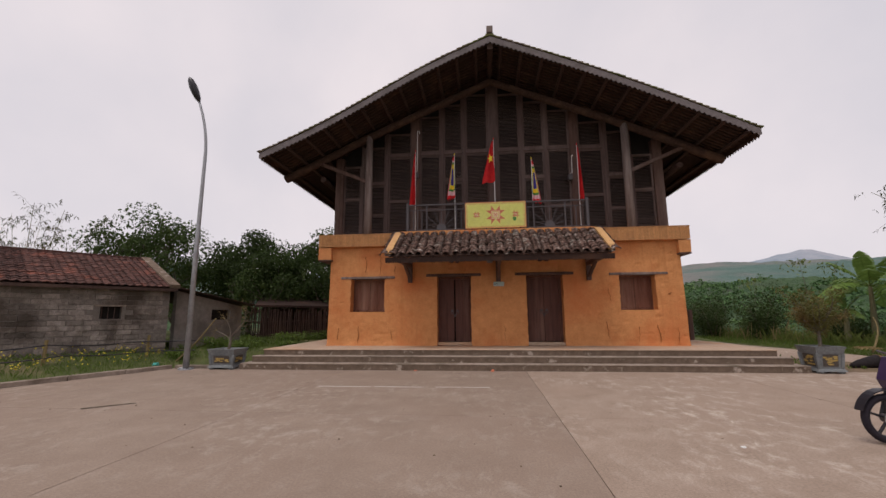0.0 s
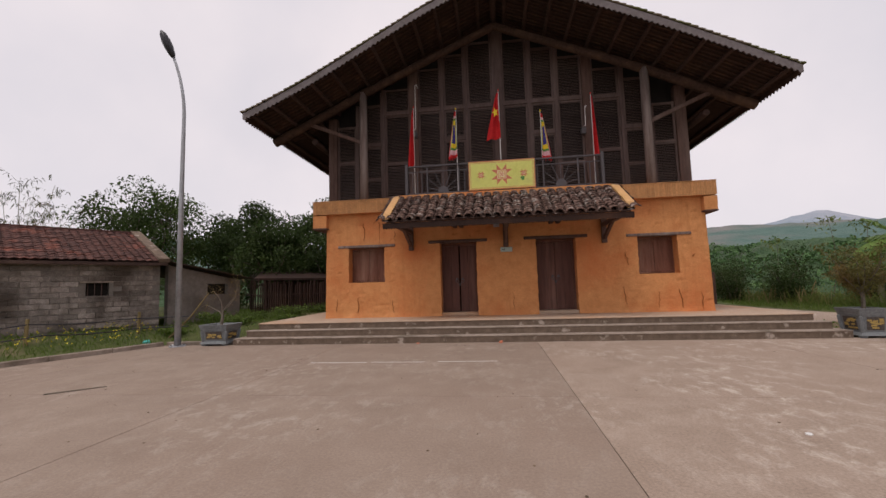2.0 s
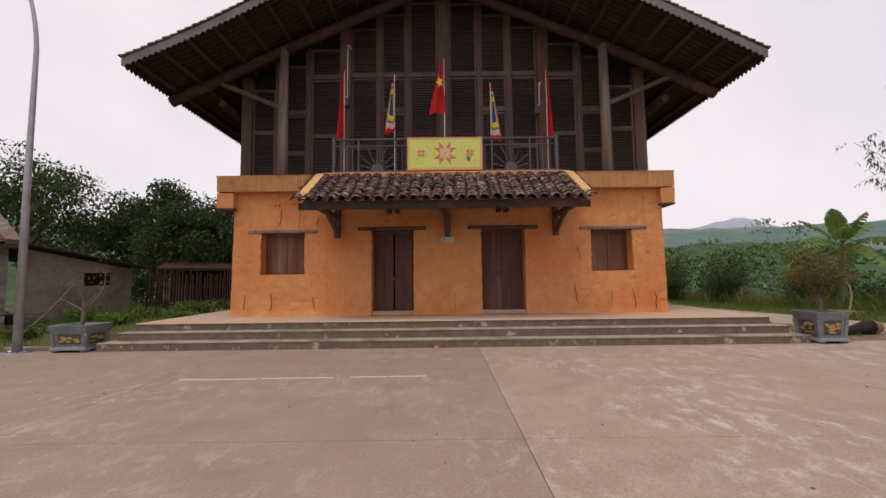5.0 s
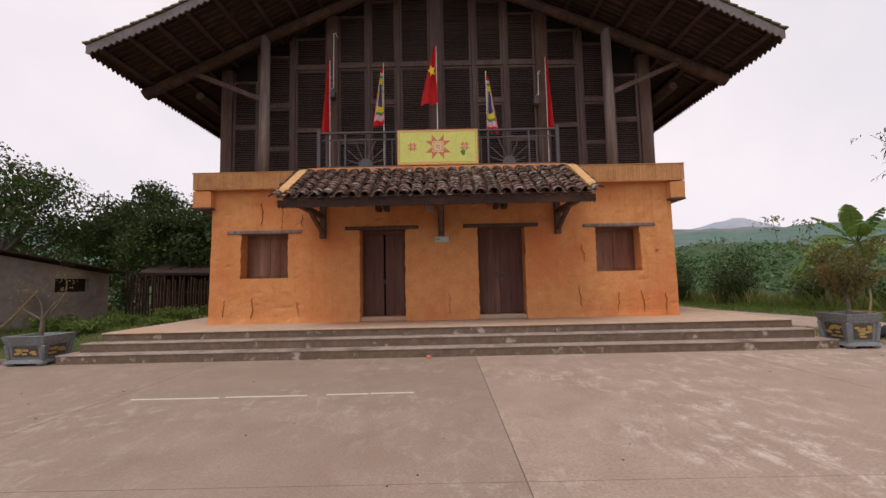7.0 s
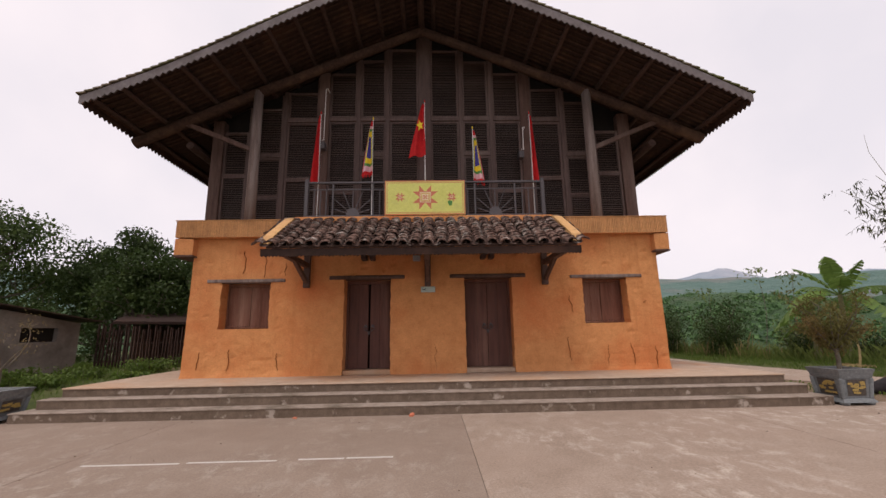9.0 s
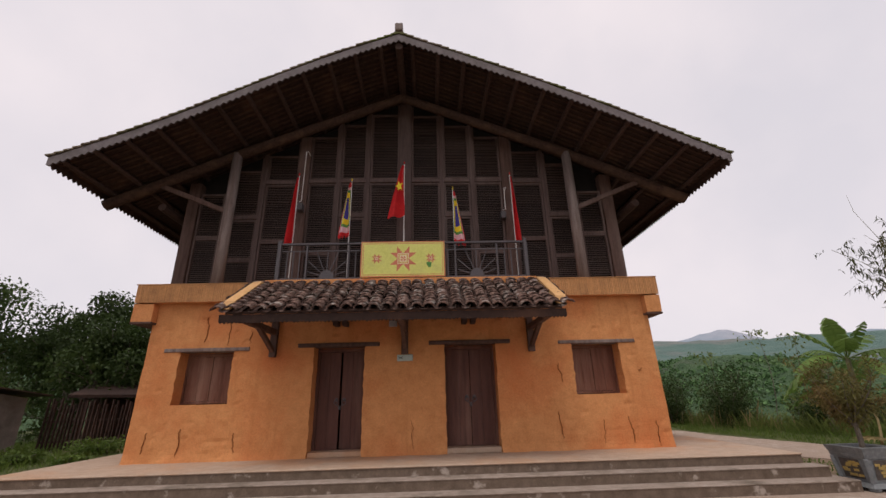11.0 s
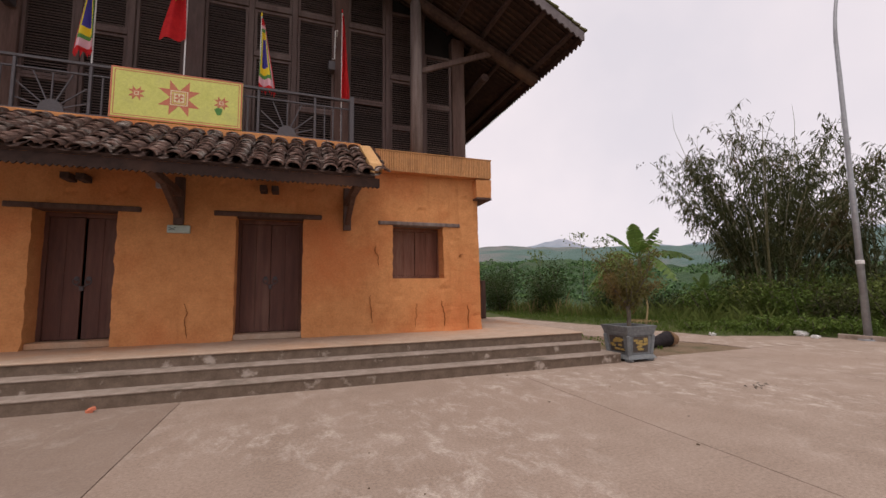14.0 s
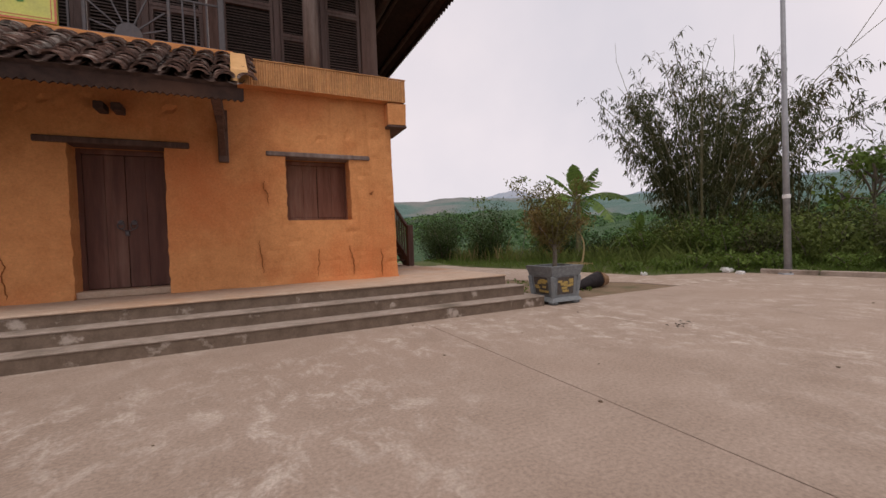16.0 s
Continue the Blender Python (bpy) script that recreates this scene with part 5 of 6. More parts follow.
for x, y, h, r in ((-9.6, 14.6, 0.75, 0.6), (-8.4, 14.2, 0.6, 0.6), (-9.9, 13.2, 0.6, 0.5), (-8.9, 15.8, 0.7, 0.7), (-8.3, 17.4, 0.8, 0.8), (-7.9, 19.2, 0.8, 0.8), (-7.5, 15.6, 0.4, 0.5)):
    bush(x, y, lz(x, y), h * 0.55, r, int(1500 * r), 0.085, LEAF_BR, "low bright green weeds beside the terrace", "weed_clump")


def banana(x, y, z, h, n, label, size):
    t = thing("banana_plant", (x, y, z - 0.05), label, "banana plant")
    part("stem", Geo().tube([(x, y, z - 0.1), (x + 0.05, y, z + h * 0.5), (x + 0.1, y, z + h)], [0.13, 0.10, 0.06], 10, False), CULM, t, smooth=True)
    top = Vector((x + 0.1, y, z + h - 0.08))
    for i in range(n):
        a = 2 * math.pi * i * 0.382 + 2.2
        young = i / max(1, n - 1)
        rise = 0.10 + 1.25 * young ** 1.3
        L = size * random.uniform(0.85, 1.1) * (1.0 - 0.25 * young)
        d = Vector((math.cos(a) * math.cos(rise), math.sin(a) * math.cos(rise), math.sin(rise)))
        s = d.cross(Vector((0, 0, 1))).normalized()
        sag = (0.62 - 0.50 * young) * L
        m, left, right = 22, Geo(), Geo()
        rib = []
        for k in range(m + 1):
            u = k / m
            rib.append(top + d * L * (u - 0.10 * u * u * (1 - young)) - Vector((0, 0, sag * u * u * u ** 0.3)))
        part("midrib", Geo().tube(rib, [0.022 * (1 - 0.85 * k / m) + 0.002 for k in range(m + 1)], 5, False), BANANA, t)
        for g, sg in ((left, -1), (right, 1)):
            for k in range(4, m):
                u, v = k / m, (k + 1) / m
                wid = lambda q: 0.145 * size * max(0.0, math.sin(math.pi * min(1.0, 0.10 + 0.90 * (q - 0.18) / 0.82))) ** 0.55
                torn = random.uniform(0.70, 1.0)
                fall = random.uniform(0.35, 0.95) * (1.25 - young)
                wa, wb = wid(u), wid(v) * torn
                along = (rib[k + 1] - rib[k]) * random.uniform(0.1, 0.6)
                g.quad(rib[k], rib[k + 1], rib[k + 1] + s * sg * wb - Vector((0, 0, wb * fall)) + along, rib[k] + s * sg * wa - Vector((0, 0, wa * fall)) + along)
            part("leaf_blade", g, BANANA, t)


banana(15.4, 18.8, lz(15.4, 18.8), 2.55, 12, "tall banana plant with torn arching leaves", 2.45)
banana(16.6, 17.0, lz(16.6, 17.0), 1.1, 7, "young banana plant among weeds", 1.2)
banana(14.9, 19.5, lz(14.9, 19.5), 1.5, 6, "banana plant with drooping leaves", 1.3)
# thin stalks with tufts, sapling, dry cane
for x, y, h in ((15.9, 23.4, 4.2), (17.0, 22.6, 3.9), (14.9, 25.5, 3.4)):
    t = thing("slender_stalk", (x, y, lz(x, y) - 0.05), "thin stalk with leafy tuft above the shrubs", "sapling")
    top = Vector((x + 0.3, y, h))
    g = Geo()
    limb(g, (x, y, lz(x, y) - 0.1), top, 0.02, 0.008, 0.05, 6, 5)
    part("stem", g, BARK, t)
    g = Geo()
    for k in range(70):
        p = Vector((x + 0.3 + random.gauss(-0.2, 0.3), y + random.gauss(0, 0.2), h - abs(random.gauss(0, 0.35)) ** 1.3))
        g.leaf(p, rand_dir(-0.2), 0.16, 0.4)
    part("tuft", g, LEAF_B, t)["kind"] = "stuff"
tree("young_tree", 18.6, 11.4, 0.0, 3.5, 1.1, "young tree with fresh green leaves behind the lamp", 520, 0.18, LEAF_BR, 0.45, 6, "tree", 0.05)
t = thing("dead_cane", (14.2, 16.8, 0.0), "dry broken cane leaning over the grass", "cane")
g = Geo()
limb(g, (13.2, 16.4, 0.15), (14.9, 18.2, 1.3), 0.035, 0.02, 0.08, 5, 6)
part("stalk", g, DRY, t)
g = Geo()
for k in range(30):
    g.leaf((13.2 + random.uniform(0, 0.5), 16.4 + random.uniform(-0.2, 0.4), 0.25), (random.uniform(-1, -0.2), random.uniform(-0.6, 0.6), 0.1), 0.5, 0.08)
part("dry_leaf", g, DRY, t)
# planter shrubs
t = thing("potted_shrub", (8.54, 12.27, 0.57), "sparse feathery shrub growing in the planter", "shrub")
g, lf = Geo(), Geo()
limb(g, (8.54, 12.27, 0.50), (8.56, 12.28, 1.10), 0.045, 0.035, 0.06, 4, 7)
for i in range(24):
    a = 2 * math.pi * i / 24 * 1.618
    tip = Vector((8.56 + 0.66 * math.cos(a) * random.uniform(0.4, 1), 12.3 + 0.66 * math.sin(a) * random.uniform(0.4, 1), random.uniform(1.15, 2.1)))
    pts = limb(g, (8.56, 12.28, random.uniform(0.95, 1.12)), tip, 0.016, 0.004, 0.15, 4, 5)
    for k in range(210):
        p = pts[random.choice((1, 2, 3, 4))] + rand_dir() * random.uniform(0.02, 0.2)
        lf.leaf(p, rand_dir(0.2), random.uniform(0.06, 0.12), 0.20, 0.1)
part("stem", g, BARK, t)
part("foliage", lf, POTLEAF, t)["kind"] = "stuff"
t = thing("bonsai", (-7.6, 12.2, 0.50), "dark twisted bonsai with wispy dry foliage in the planter", "bonsai")
g, lf = Geo(), Geo()
limb(g, (-7.6, 12.2, 0.45), (-7.55, 12.2, 0.95), 0.05, 0.035, 0.2, 4, 7)
for a, b in (((-7.55, 12.2, 0.9), (-7.15, 12.2, 1.35)), ((-7.55, 12.2, 0.85), (-8.1, 12.3, 1.1)), ((-7.4, 12.2, 1.0), (-7.2, 12.25, 1.75)), ((-7.55, 12.2, 0.9), (-7.75, 12.1, 1.5))):
    pts = limb(g, a, b, 0.02, 0.006, 0.15, 4, 5)
    for k in range(70):
        lf.leaf(pts[-1] + rand_dir() * random.uniform(0.02, 0.32), rand_dir(), 0.06, 0.2)
part("stem", g, BARK, t)
part("foliage", lf, DRY, t)["kind"] = "stuff"


# ---- grass and weeds ----
def blades(name, spots, h, w, material, label, lean=0.35):
    g = Geo()
    for x, y, s in spots:
        z = lz(x, y) - 0.02
        a = random.uniform(0, math.pi * 2)
        hh = h * random.uniform(0.5, 1.3) * s
        dx, dy = math.cos(a) * w, math.sin(a) * w
        lx, ly = random.gauss(0, lean) * hh, random.gauss(0, lean) * hh
        g.quad((x - dx, y - dy, z), (x + dx, y + dy, z), (x + dx * 0.6 + lx * 0.4, y + dy * 0.6 + ly * 0.4, z + hh * 0.6), (x + lx, y + ly, z + hh))
    return solid(name, g, material, label, "grass", kind="stuff")


spots, tall, reeds = [], [], []
while len(spots) < 26000:
    y = random.uniform(6, 30)
    x = path_edge(y) + random.random() ** 1.6 * 7 + 0.02
    spots.append((x, y, 0.6 + min(1.2, (x - path_edge(y)) * 0.3)))
while len(tall) < 17000:
    y = random.uniform(5, 32)
    x = path_edge(y) + 1.2 + random.random() * 8
    tall.append((x, y, random.uniform(0.6, 1.2)))
while len(reeds) < 700:
    y = random.uniform(20, 34)
    x = path_edge(y) + 0.5 + random.random() * 6
    reeds.append((x, y, random.uniform(0.6, 1.2)))
blades("grass", spots, 0.20, 0.006, LEAF_BR, "short bright grass along the lane")
blades("tall_grass", tall, 0.55, 0.0045, LEAF_B, "tall rank grass and weeds behind the verge")
blades("dry_reeds", reeds, 0.8, 0.007, DRY, "dry pale reed stalks among the weeds", 0.12)
left = []
while len(left) < 20000:
    x, y = random.uniform(-15, -7.0), random.uniform(2, 22)
    if (kerb_side(x, y) > 0.08 and y < 13) or (y >= 12.5 and x < -7.2 - random.random()):
        left.append((x, y, random.uniform(0.5, 1.2)))
blades("verge_grass", left, 0.15, 0.007, LEAF_BR, "weedy green grass between kerb and shed")
g = Geo()
for k in range(420):
    x, y = random.uniform(-13.4, -10.0), random.uniform(6, 13)
    if kerb_side(x, y) > 0.5:
        z = lz(x, y) + random.uniform(0.10, 0.30)
        for w in range(2):
            g.leaf((x, y, z), rand_dir(0.6), 0.05, 0.6, 0)
solid("yellow_wildflowers", g, PETAL, "small yellow flowers in the weeds", "flowers", kind="stuff")
patch = []
while len(patch) < 1600:
    x, y = random.uniform(7.8, 10.2), random.uniform(12.9, 24)
    if not (7.9 < x < 8.9 and y < 12.9):
        patch.append((x, y, 0.5))
g = Geo()
for x, y, s in patch:
    g.leaf((x, y, -0.01), (random.gauss(0, 0.4), random.gauss(0, 0.4), 1), 0.10 * random.uniform(0.5, 1.5), 0.25)
solid("strip_grass", g, LEAF_BR, "thin grass on the bare earth strip", "grass", kind="stuff")


# ---- distant hills ----
def hill(name, r0, r1, a0, a1, base, hfun, material, label, rows=14, cols=220, bump=0.0, bs=0.1):
    g = Geo()
    for i in range(rows + 1):
        t = i / rows
        r = r0 + (r1 - r0) * t
        for j in range(cols + 1):
            a = radians(a0 + (a1 - a0) * j / cols)
            x, y = 2 + r * math.sin(a), 12 + r * math.cos(a)
            z = base + (hfun(math.degrees(a)) - base) * math.sin(t * math.pi / 2)
            if bump:
                z += bump * abs(noise.noise(Vector((x * bs, y * bs, 3.3)))) * (0.3 + t)
            g.v.append((x, y, z))
    c = cols + 1
    for i in range(rows):
        for j in range(cols):
            g.f.append((i * c + j, i * c + j + 1, (i + 1) * c + j + 1, (i + 1) * c + j))
    solid(name, g, material, label, "hill", kind="structure", smooth=not bump)


nz = lambda a, s, k: noise.noise(Vector((a * s, k, 0.5)))
NEAR = lambda a: 9.5 + 5 * nz(a, 0.06, 1) + 1.5 * nz(a, 0.3, 2)
hill("backdrop_near", 70, 210, -75, 150, -12, NEAR, HILL_A, "green plantation slopes across the valley", 60, 420, 3.2, 0.16)
hill("backdrop_middle", 260, 700, -80, 155, -10, lambda a: 62 + 18 * nz(a, 0.045, 4) + 4 * nz(a, 0.25, 5), HILL_B, "wooded hills tinted pale blue-green for haze, with bare patches", 16, 260, 6, 0.03)
hill("backdrop_far", 1500, 2600, -85, 160, -10, lambda a: 235 + 40 * nz(a, 0.09, 7) + 20 * nz(a, 0.5, 8) + 45 * math.exp(-((a - 35) / 3.0) ** 2), HILL_C, "far mountain ridge tinted pale blue for haze", 10, 260)

g = Geo()
for k in range(17000):
    a, t = random.uniform(-5, 95), random.random()
    r = 70 + 140 * t
    x, y = 2 + r * math.sin(radians(a)), 12 + r * math.cos(radians(a))
    z = -12 + (NEAR(a) + 12) * math.sin(t * math.pi / 2) + 3.2 * abs(noise.noise(Vector((x * 0.16, y * 0.16, 3.3)))) * (0.3 + t)
    if noise.noise(Vector((x * 0.03, y * 0.03, 9.1))) < -0.18:
        continue
    s = random.uniform(0.4, 0.95)
    for w in range(4):
        d = rand_dir(0.5)
        g.leaf(Vector((x, y, z + s * 0.4)) + d * s * 0.5, rand_dir(0.3), s, 0.9, 0.15)
solid("far_woods", g, HILLWOOD, "young plantation trees covering the valley slope", "woods", kind="stuff")

# ---- block shed with tiled roof ----
U, V = Vector((0.549, 0.836, 0)), Vector((-0.836, 0.549, 0))
C0 = Vector((-10.78, 13.61, 0))
SHL = 9.0


def at(s, d, z):
    """s metres back along the shed's front from its far corner, d metres behind the front."""
    p = C0 - U * s + V * d
    return (p.x, p.y, z)


def ubox(g, s0, s1, d0, d1, z0, z1, c=0.0):
    m = Matrix(((-U.x, V.x, 0, C0.x), (-U.y, V.y, 0, C0.y), (0, 0, 1, 0), (0, 0, 0, 1)))
    return g.box(s0, s1, d0, d1, z0, z1, c, m)


shed = thing("block_shed", at(SHL / 2, 3, 0.3), "grey cement-block shed with old red tile roof", "shed")
WS0, WS1, WZ0, WZ1 = 1.30, 1.84, 1.46, 1.84
g = Geo()
ubox(g, 0, WS0, 0.012, 0.2, 0.1, 2.46)
ubox(g, WS1, SHL, 0.012, 0.2, 0.1, 2.46)
ubox(g, WS0, WS1, 0.012, 0.2, 0.1, WZ0)
ubox(g, WS0, WS1, 0.012, 0.2, WZ1, 2.46)
part("front_wall", g, MORTAR, shed)
g = Geo()
g.slab([at(0, 0.2, 0.1), at(0, 6.2, 0.1), at(0, 6.2, 2.46), at(0, 3.2, 3.64), at(0, 0.2, 2.46)], -U * 0.18)
part("gable_wall", g, RENDERW, shed)
part("back_wall", ubox(Geo(), 0, SHL, 6.2, 6.4, 0.1, 2.46), MORTAR, shed)
part("gable_wall", Geo().slab([at(SHL, 0.2, 0.1), at(SHL, 6.2, 0.1), at(SHL, 6.2, 2.46), at(SHL, 3.2, 3.64), at(SHL, 0.2, 2.46)], U * 0.18), MORTAR, shed)
part("window_lintel", ubox(Geo(), WS0 - 0.1, WS1 + 0.14, -0.02, 0.2, WZ1, WZ1 + 0.05, 0.006), STEP, shed)
# Window shade is a near-black sheet set in the opening.
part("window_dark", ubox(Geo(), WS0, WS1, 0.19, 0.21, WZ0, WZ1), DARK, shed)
for i in range(4):
    s = WS0 + 0.16 * (i + 1)
    part("window_bar", ubox(Geo(), s - 0.008, s + 0.008, 0.10, 0.12, WZ0, WZ1), WOOD, shed)
# blocks, course by course
blk = {}
bw, bh = 0.40, 0.155
row = 0
z = 0.50
front = [o for o in shed.children if o.name.startswith("front_wall")][0]
while z < 2.40:
    s = 0.004 + (bw / 2 if row % 2 else 0)
    while s < SHL - 0.1:
        e = min(s + bw - 0.014, SHL)
        if not (e > WS0 and s < WS1 and z + bh > WZ0 and z < WZ1):
            key = round(e - s, 2)
            if key not in blk:
                gg = Geo().box(0, key, -0.012, 0.03, 0, bh - 0.014, 0.006)
                blk[key] = mesh_of("block", gg, BLOCK)
            ob = new("block", blk[key])
            ob.parent = front
            p = Vector(at(s + random.uniform(-0.006, 0.006), random.uniform(-0.012, 0.008), z + random.uniform(-0.008, 0.008))) - ORIGIN[front]
            ob.matrix_basis = Matrix.Translation(p) @ Matrix.Rotation(math.atan2(-U.y, -U.x), 4, "Z") @ Matrix.Diagonal((1, -1, 1, 1))
        s += bw
    z += bh
    row += 1
# roof
RS = 0.0
roof2 = part("roof_deck", Geo().slab([at(-0.12, -0.35, 2.44), at(-0.12, 3.2, 3.72), at(-0.12, 6.75, 2.44), at(-0.12, 6.75, 2.38), at(-0.12, 3.2, 3.64), at(-0.12, -0.35, 2.38)], -U * (SHL + 0.3)), WOODX, shed)
nd, ns = 16, 46
sl = (Vector(at(0, 3.2, 3.72)) - Vector(at(0, -0.35, 2.44)))
tg = Geo()
tw, tl = (SHL + 0.2) / ns, sl.length / nd * 1.25
for q in range(4):
    xa, xb = tw * q / 4, tw * (q + 1) / 4
    za, zb = [0.018 * math.sin(2 * math.pi * xx / tw) for xx in (xa, xb)]
    tg.quad((xa, 0, za + 0.02), (xb, 0, zb + 0.02), (xb, tl, zb + 0.02), (xa, tl, za + 0.02))
    tg.quad((xa, 0, za), (xb, 0, zb), (xb, 0, zb + 0.02), (xa, 0, za + 0.02))
tme = mesh_of("roof_tile", tg, REDTILE)
ex, ey = -U, sl.normalized()
ez = ex.cross(ey)
if ez.z < 0:
    ez = -ez
rest = Geo()
for i in range(nd):
    for j in range(ns):
        p = Vector(at(-0.1 + tw * j, -0.35, 2.46)) + sl * (i / nd) + ez * (0.03 + random.uniform(0, 0.02))
        if j < 18:
            ob = new("roof_tile", tme)
            ob.parent = roof2
            yy = (ey - ez * random.uniform(0.10, 0.18)).normalized()
            ob.matrix_basis = Matrix(((ex.x, yy.x, ez.x, p.x - ORIGIN[roof2].x), (ex.y, yy.y, ez.y, p.y - ORIGIN[roof2].y), (ex.z, yy.z, ez.z, p.z - ORIGIN[roof2].z), (0, 0, 0, 1)))
        else:
            k = len(rest.v)
            rest.v += [tuple(p + ex * a[0] + (ey - ez * 0.10).normalized() * a[1] + ez * a[2]) for a in tg.v]
            rest.f += [tuple(k + q for q in f) for f in tg.f]
part("roof_tiles_far", rest, REDTILE, roof2)["kind"] = "stuff"
part("gable_coping", Geo().slab([at(-0.16, -0.36, 2.46), at(-0.16, 3.2, 3.76), at(-0.16, 3.2, 3.86), at(-0.16, -0.40, 2.58)], -U * 0.30), RISER, roof2, "grey mortar coping")
part("ridge_mortar", ubox(Geo(), -0.1, SHL, 3.08, 3.32, 3.70, 3.82, 0.03), REDTILE, roof2)
part("eaves_board", ubox(Geo(), -0.1, SHL + 0.1, -0.36, -0.33, 2.36, 2.45, 0.004), WOODX, roof2)

# lean-to of cement render beyond the shed
A, B = Vector((-10.95, 14.15, 0)), Vector((-10.42, 17.3, 0))
leanto = thing("lean_to", (-11.0, 16, 0.3), "low rendered lean-to with sheet roof against the shed", "outbuilding")
dv = (B - A).normalized()
nv2 = Vector((-dv.y, dv.x, 0))
P = lambda s, d, z: tuple(A + dv * s + nv2 * d + Vector((0, 0, z)))
L = (B - A).length
w0, w1 = L * 0.50, L * 0.80
zt = lambda s: 2.42 - 0.50 * s / L
g = Geo()
for sa, sb, za, zb in ((0, w0, 0.1, None), (w1, L, 0.1, None), (w0, w1, 0.1, 1.38), (w0, w1, 1.78, None)):
    ta, tb = (zt(sa), zt(sb)) if zb is None else (zb, zb)
    g.slab([P(sa, 0, za), P(sb, 0, za), P(sb, 0, tb), P(sa, 0, ta)], nv2 * 0.15)
part("wall", g, RENDERW, leanto)
part("end_wall", Geo().slab([P(L, 0.15, 0.1), P(L, 3.5, 0.1), P(L, 3.5, 1.9), P(L, 0.15, 1.9)], -dv * 0.15), RENDERW, leanto)
# Near-black sheet paints the shade inside this window.
part("window_dark", Geo().slab([P(w0, 0.14, 1.38), P(w1, 0.14, 1.38), P(w1, 0.14, 1.78), P(w0, 0.14, 1.78)], nv2 * 0.02), DARK, leanto)
part("roof_sheet", Geo().slab([P(-0.2, -0.35, 2.50), P(L + 0.4, -0.35, 1.96), P(L + 0.4, 3.6, 2.0), P(-0.2, 3.6, 2.55)], (0, 0, 0.035)), WOODX, leanto)

# stake fence and thatched shelter between shed and house
fence = thing("stake_fence", (-8, 18.8, 0.3), "dark rough stake fence behind the weeds", "fence")
n = 74
for i in range(n):
    t = i / (n - 1)
    x, y = -10.3 + 5.6 * t, 17.9 + 3.2 * t
    h = 1.40 + random.uniform(-0.12, 0.12)
    z0 = lz(x, y) - 0.05
    part("stake", Geo().beam((x, y, z0), (x + random.uniform(-0.04, 0.04), y, z0 + h), 0.066, 0.03), WOODX, fence)
for zz in (0.7, 1.25):
    part("fence_rail", Geo().tube([(-10.3, 17.95, zz), (-7.5, 19.5, zz + 0.03), (-4.7, 21.15, zz)], [0.025] * 3, 6), WOODX, fence)
shelter = thing("thatched_shelter", (-8.2, 21, 0.3), "dark low open shelter with thatched roof", "shelter")
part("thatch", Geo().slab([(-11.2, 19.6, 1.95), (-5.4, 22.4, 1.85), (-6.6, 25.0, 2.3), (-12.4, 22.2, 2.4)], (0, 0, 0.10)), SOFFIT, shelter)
for x, y in ((-10.8, 19.9), (-8.4, 21.0), (-6.0, 22.2), (-12.0, 22.0), (-6.9, 24.6)):
    part("post", Geo().tube([(x, y, 0.2), (x, y, 1.95)], [0.05, 0.045], 6), WOODX, shelter)
part("back_screen", Geo().slab([(-12.3, 22.2, 0.2), (-6.6, 24.9, 0.2), (-6.6, 24.9, 2.1), (-12.3, 22.2, 2.1)], (-0.02, 0.05, 0)), SOFFIT, shelter)

# low rope fence along the kerb
rope = thing("rope_fence", (-11.5, 10.4, 0.3), "short bamboo stakes joined by slack black pipes", "fence")
stk = [(-13.3, 6.6), (-12.4, 8.5), (-11.55, 10.4), (-10.55, 12.6)]
for x, y in stk:
    z0 = lz(x, y) - 0.1
    part("stake", Geo().tube([(x, y, z0), (x + 0.03, y, z0 + 0.75)], [0.045, 0.04], 8), DRY, rope)
for zz, dx in ((0.52, 0.05), (0.25, 0.5)):
    pts = []
    for (xa, ya), (xb, yb) in zip(stk, stk[1:]):
        for k in range(5):
            t = k / 5
            pts.append((xa + (xb - xa) * t + dx, ya + (yb - ya) * t, lz(xa, ya) * (1 - t) + lz(xb, yb) * t + zz - 0.08 * math.sin(math.pi * t)))
    pts.append((-9.3, 13.1, 0.75 if zz > 0.4 else 0.45))
    part("pipe", Geo().tube(pts, [0.016] * len(pts), 6), BLACKM, rope)
t = thing("leaning_pole", (-9.6, 12.8, 0.1), "thin bare pole leaning by the lamp", "pole")
part("pole", Geo().tube([(-9.75, 12.75, 0.05), (-9.3, 13.2, 0.75), (-8.95, 13.5, 1.45)], [0.03, 0.026, 0.018], 6), DRY, t)

# ---- side stair behind the house corner ----
stair = thing("side_stair", (7.2, 18.2, TZ), "dark timber side stair with balustrade", "stair")
for i in range(9):
    part("tread", Geo().box(6.3, 7.55, 17.25 + i * 0.27, 17.55 + i * 0.27, TZ + 0.17 * i + 0.13, TZ + 0.17 * (i + 1), 0.008), WOOD, stair)
part("string_board", Geo().slab([(7.58, 17.15, TZ), (7.58, 17.45, TZ), (7.58, 19.95, TZ + 1.5), (7.58, 19.95, TZ + 1.85), (7.58, 17.15, TZ + 0.25)], (0.05, 0, 0)), WOOD, stair)
part("newel", Geo().box(7.56, 7.72, 16.95, 17.11, TZ, TZ + 1.12, 0.015), WOOD, stair)
part("newel", Geo().box(7.58, 7.70, 19.85, 19.97, TZ, TZ + 3.0, 0.015), WOOD, stair)
part("handrail", Geo().beam((7.64, 17.11, TZ + 1.02), (7.64, 19.85, TZ + 2.72), 0.08, 0.09, 0.012), WOOD, stair)
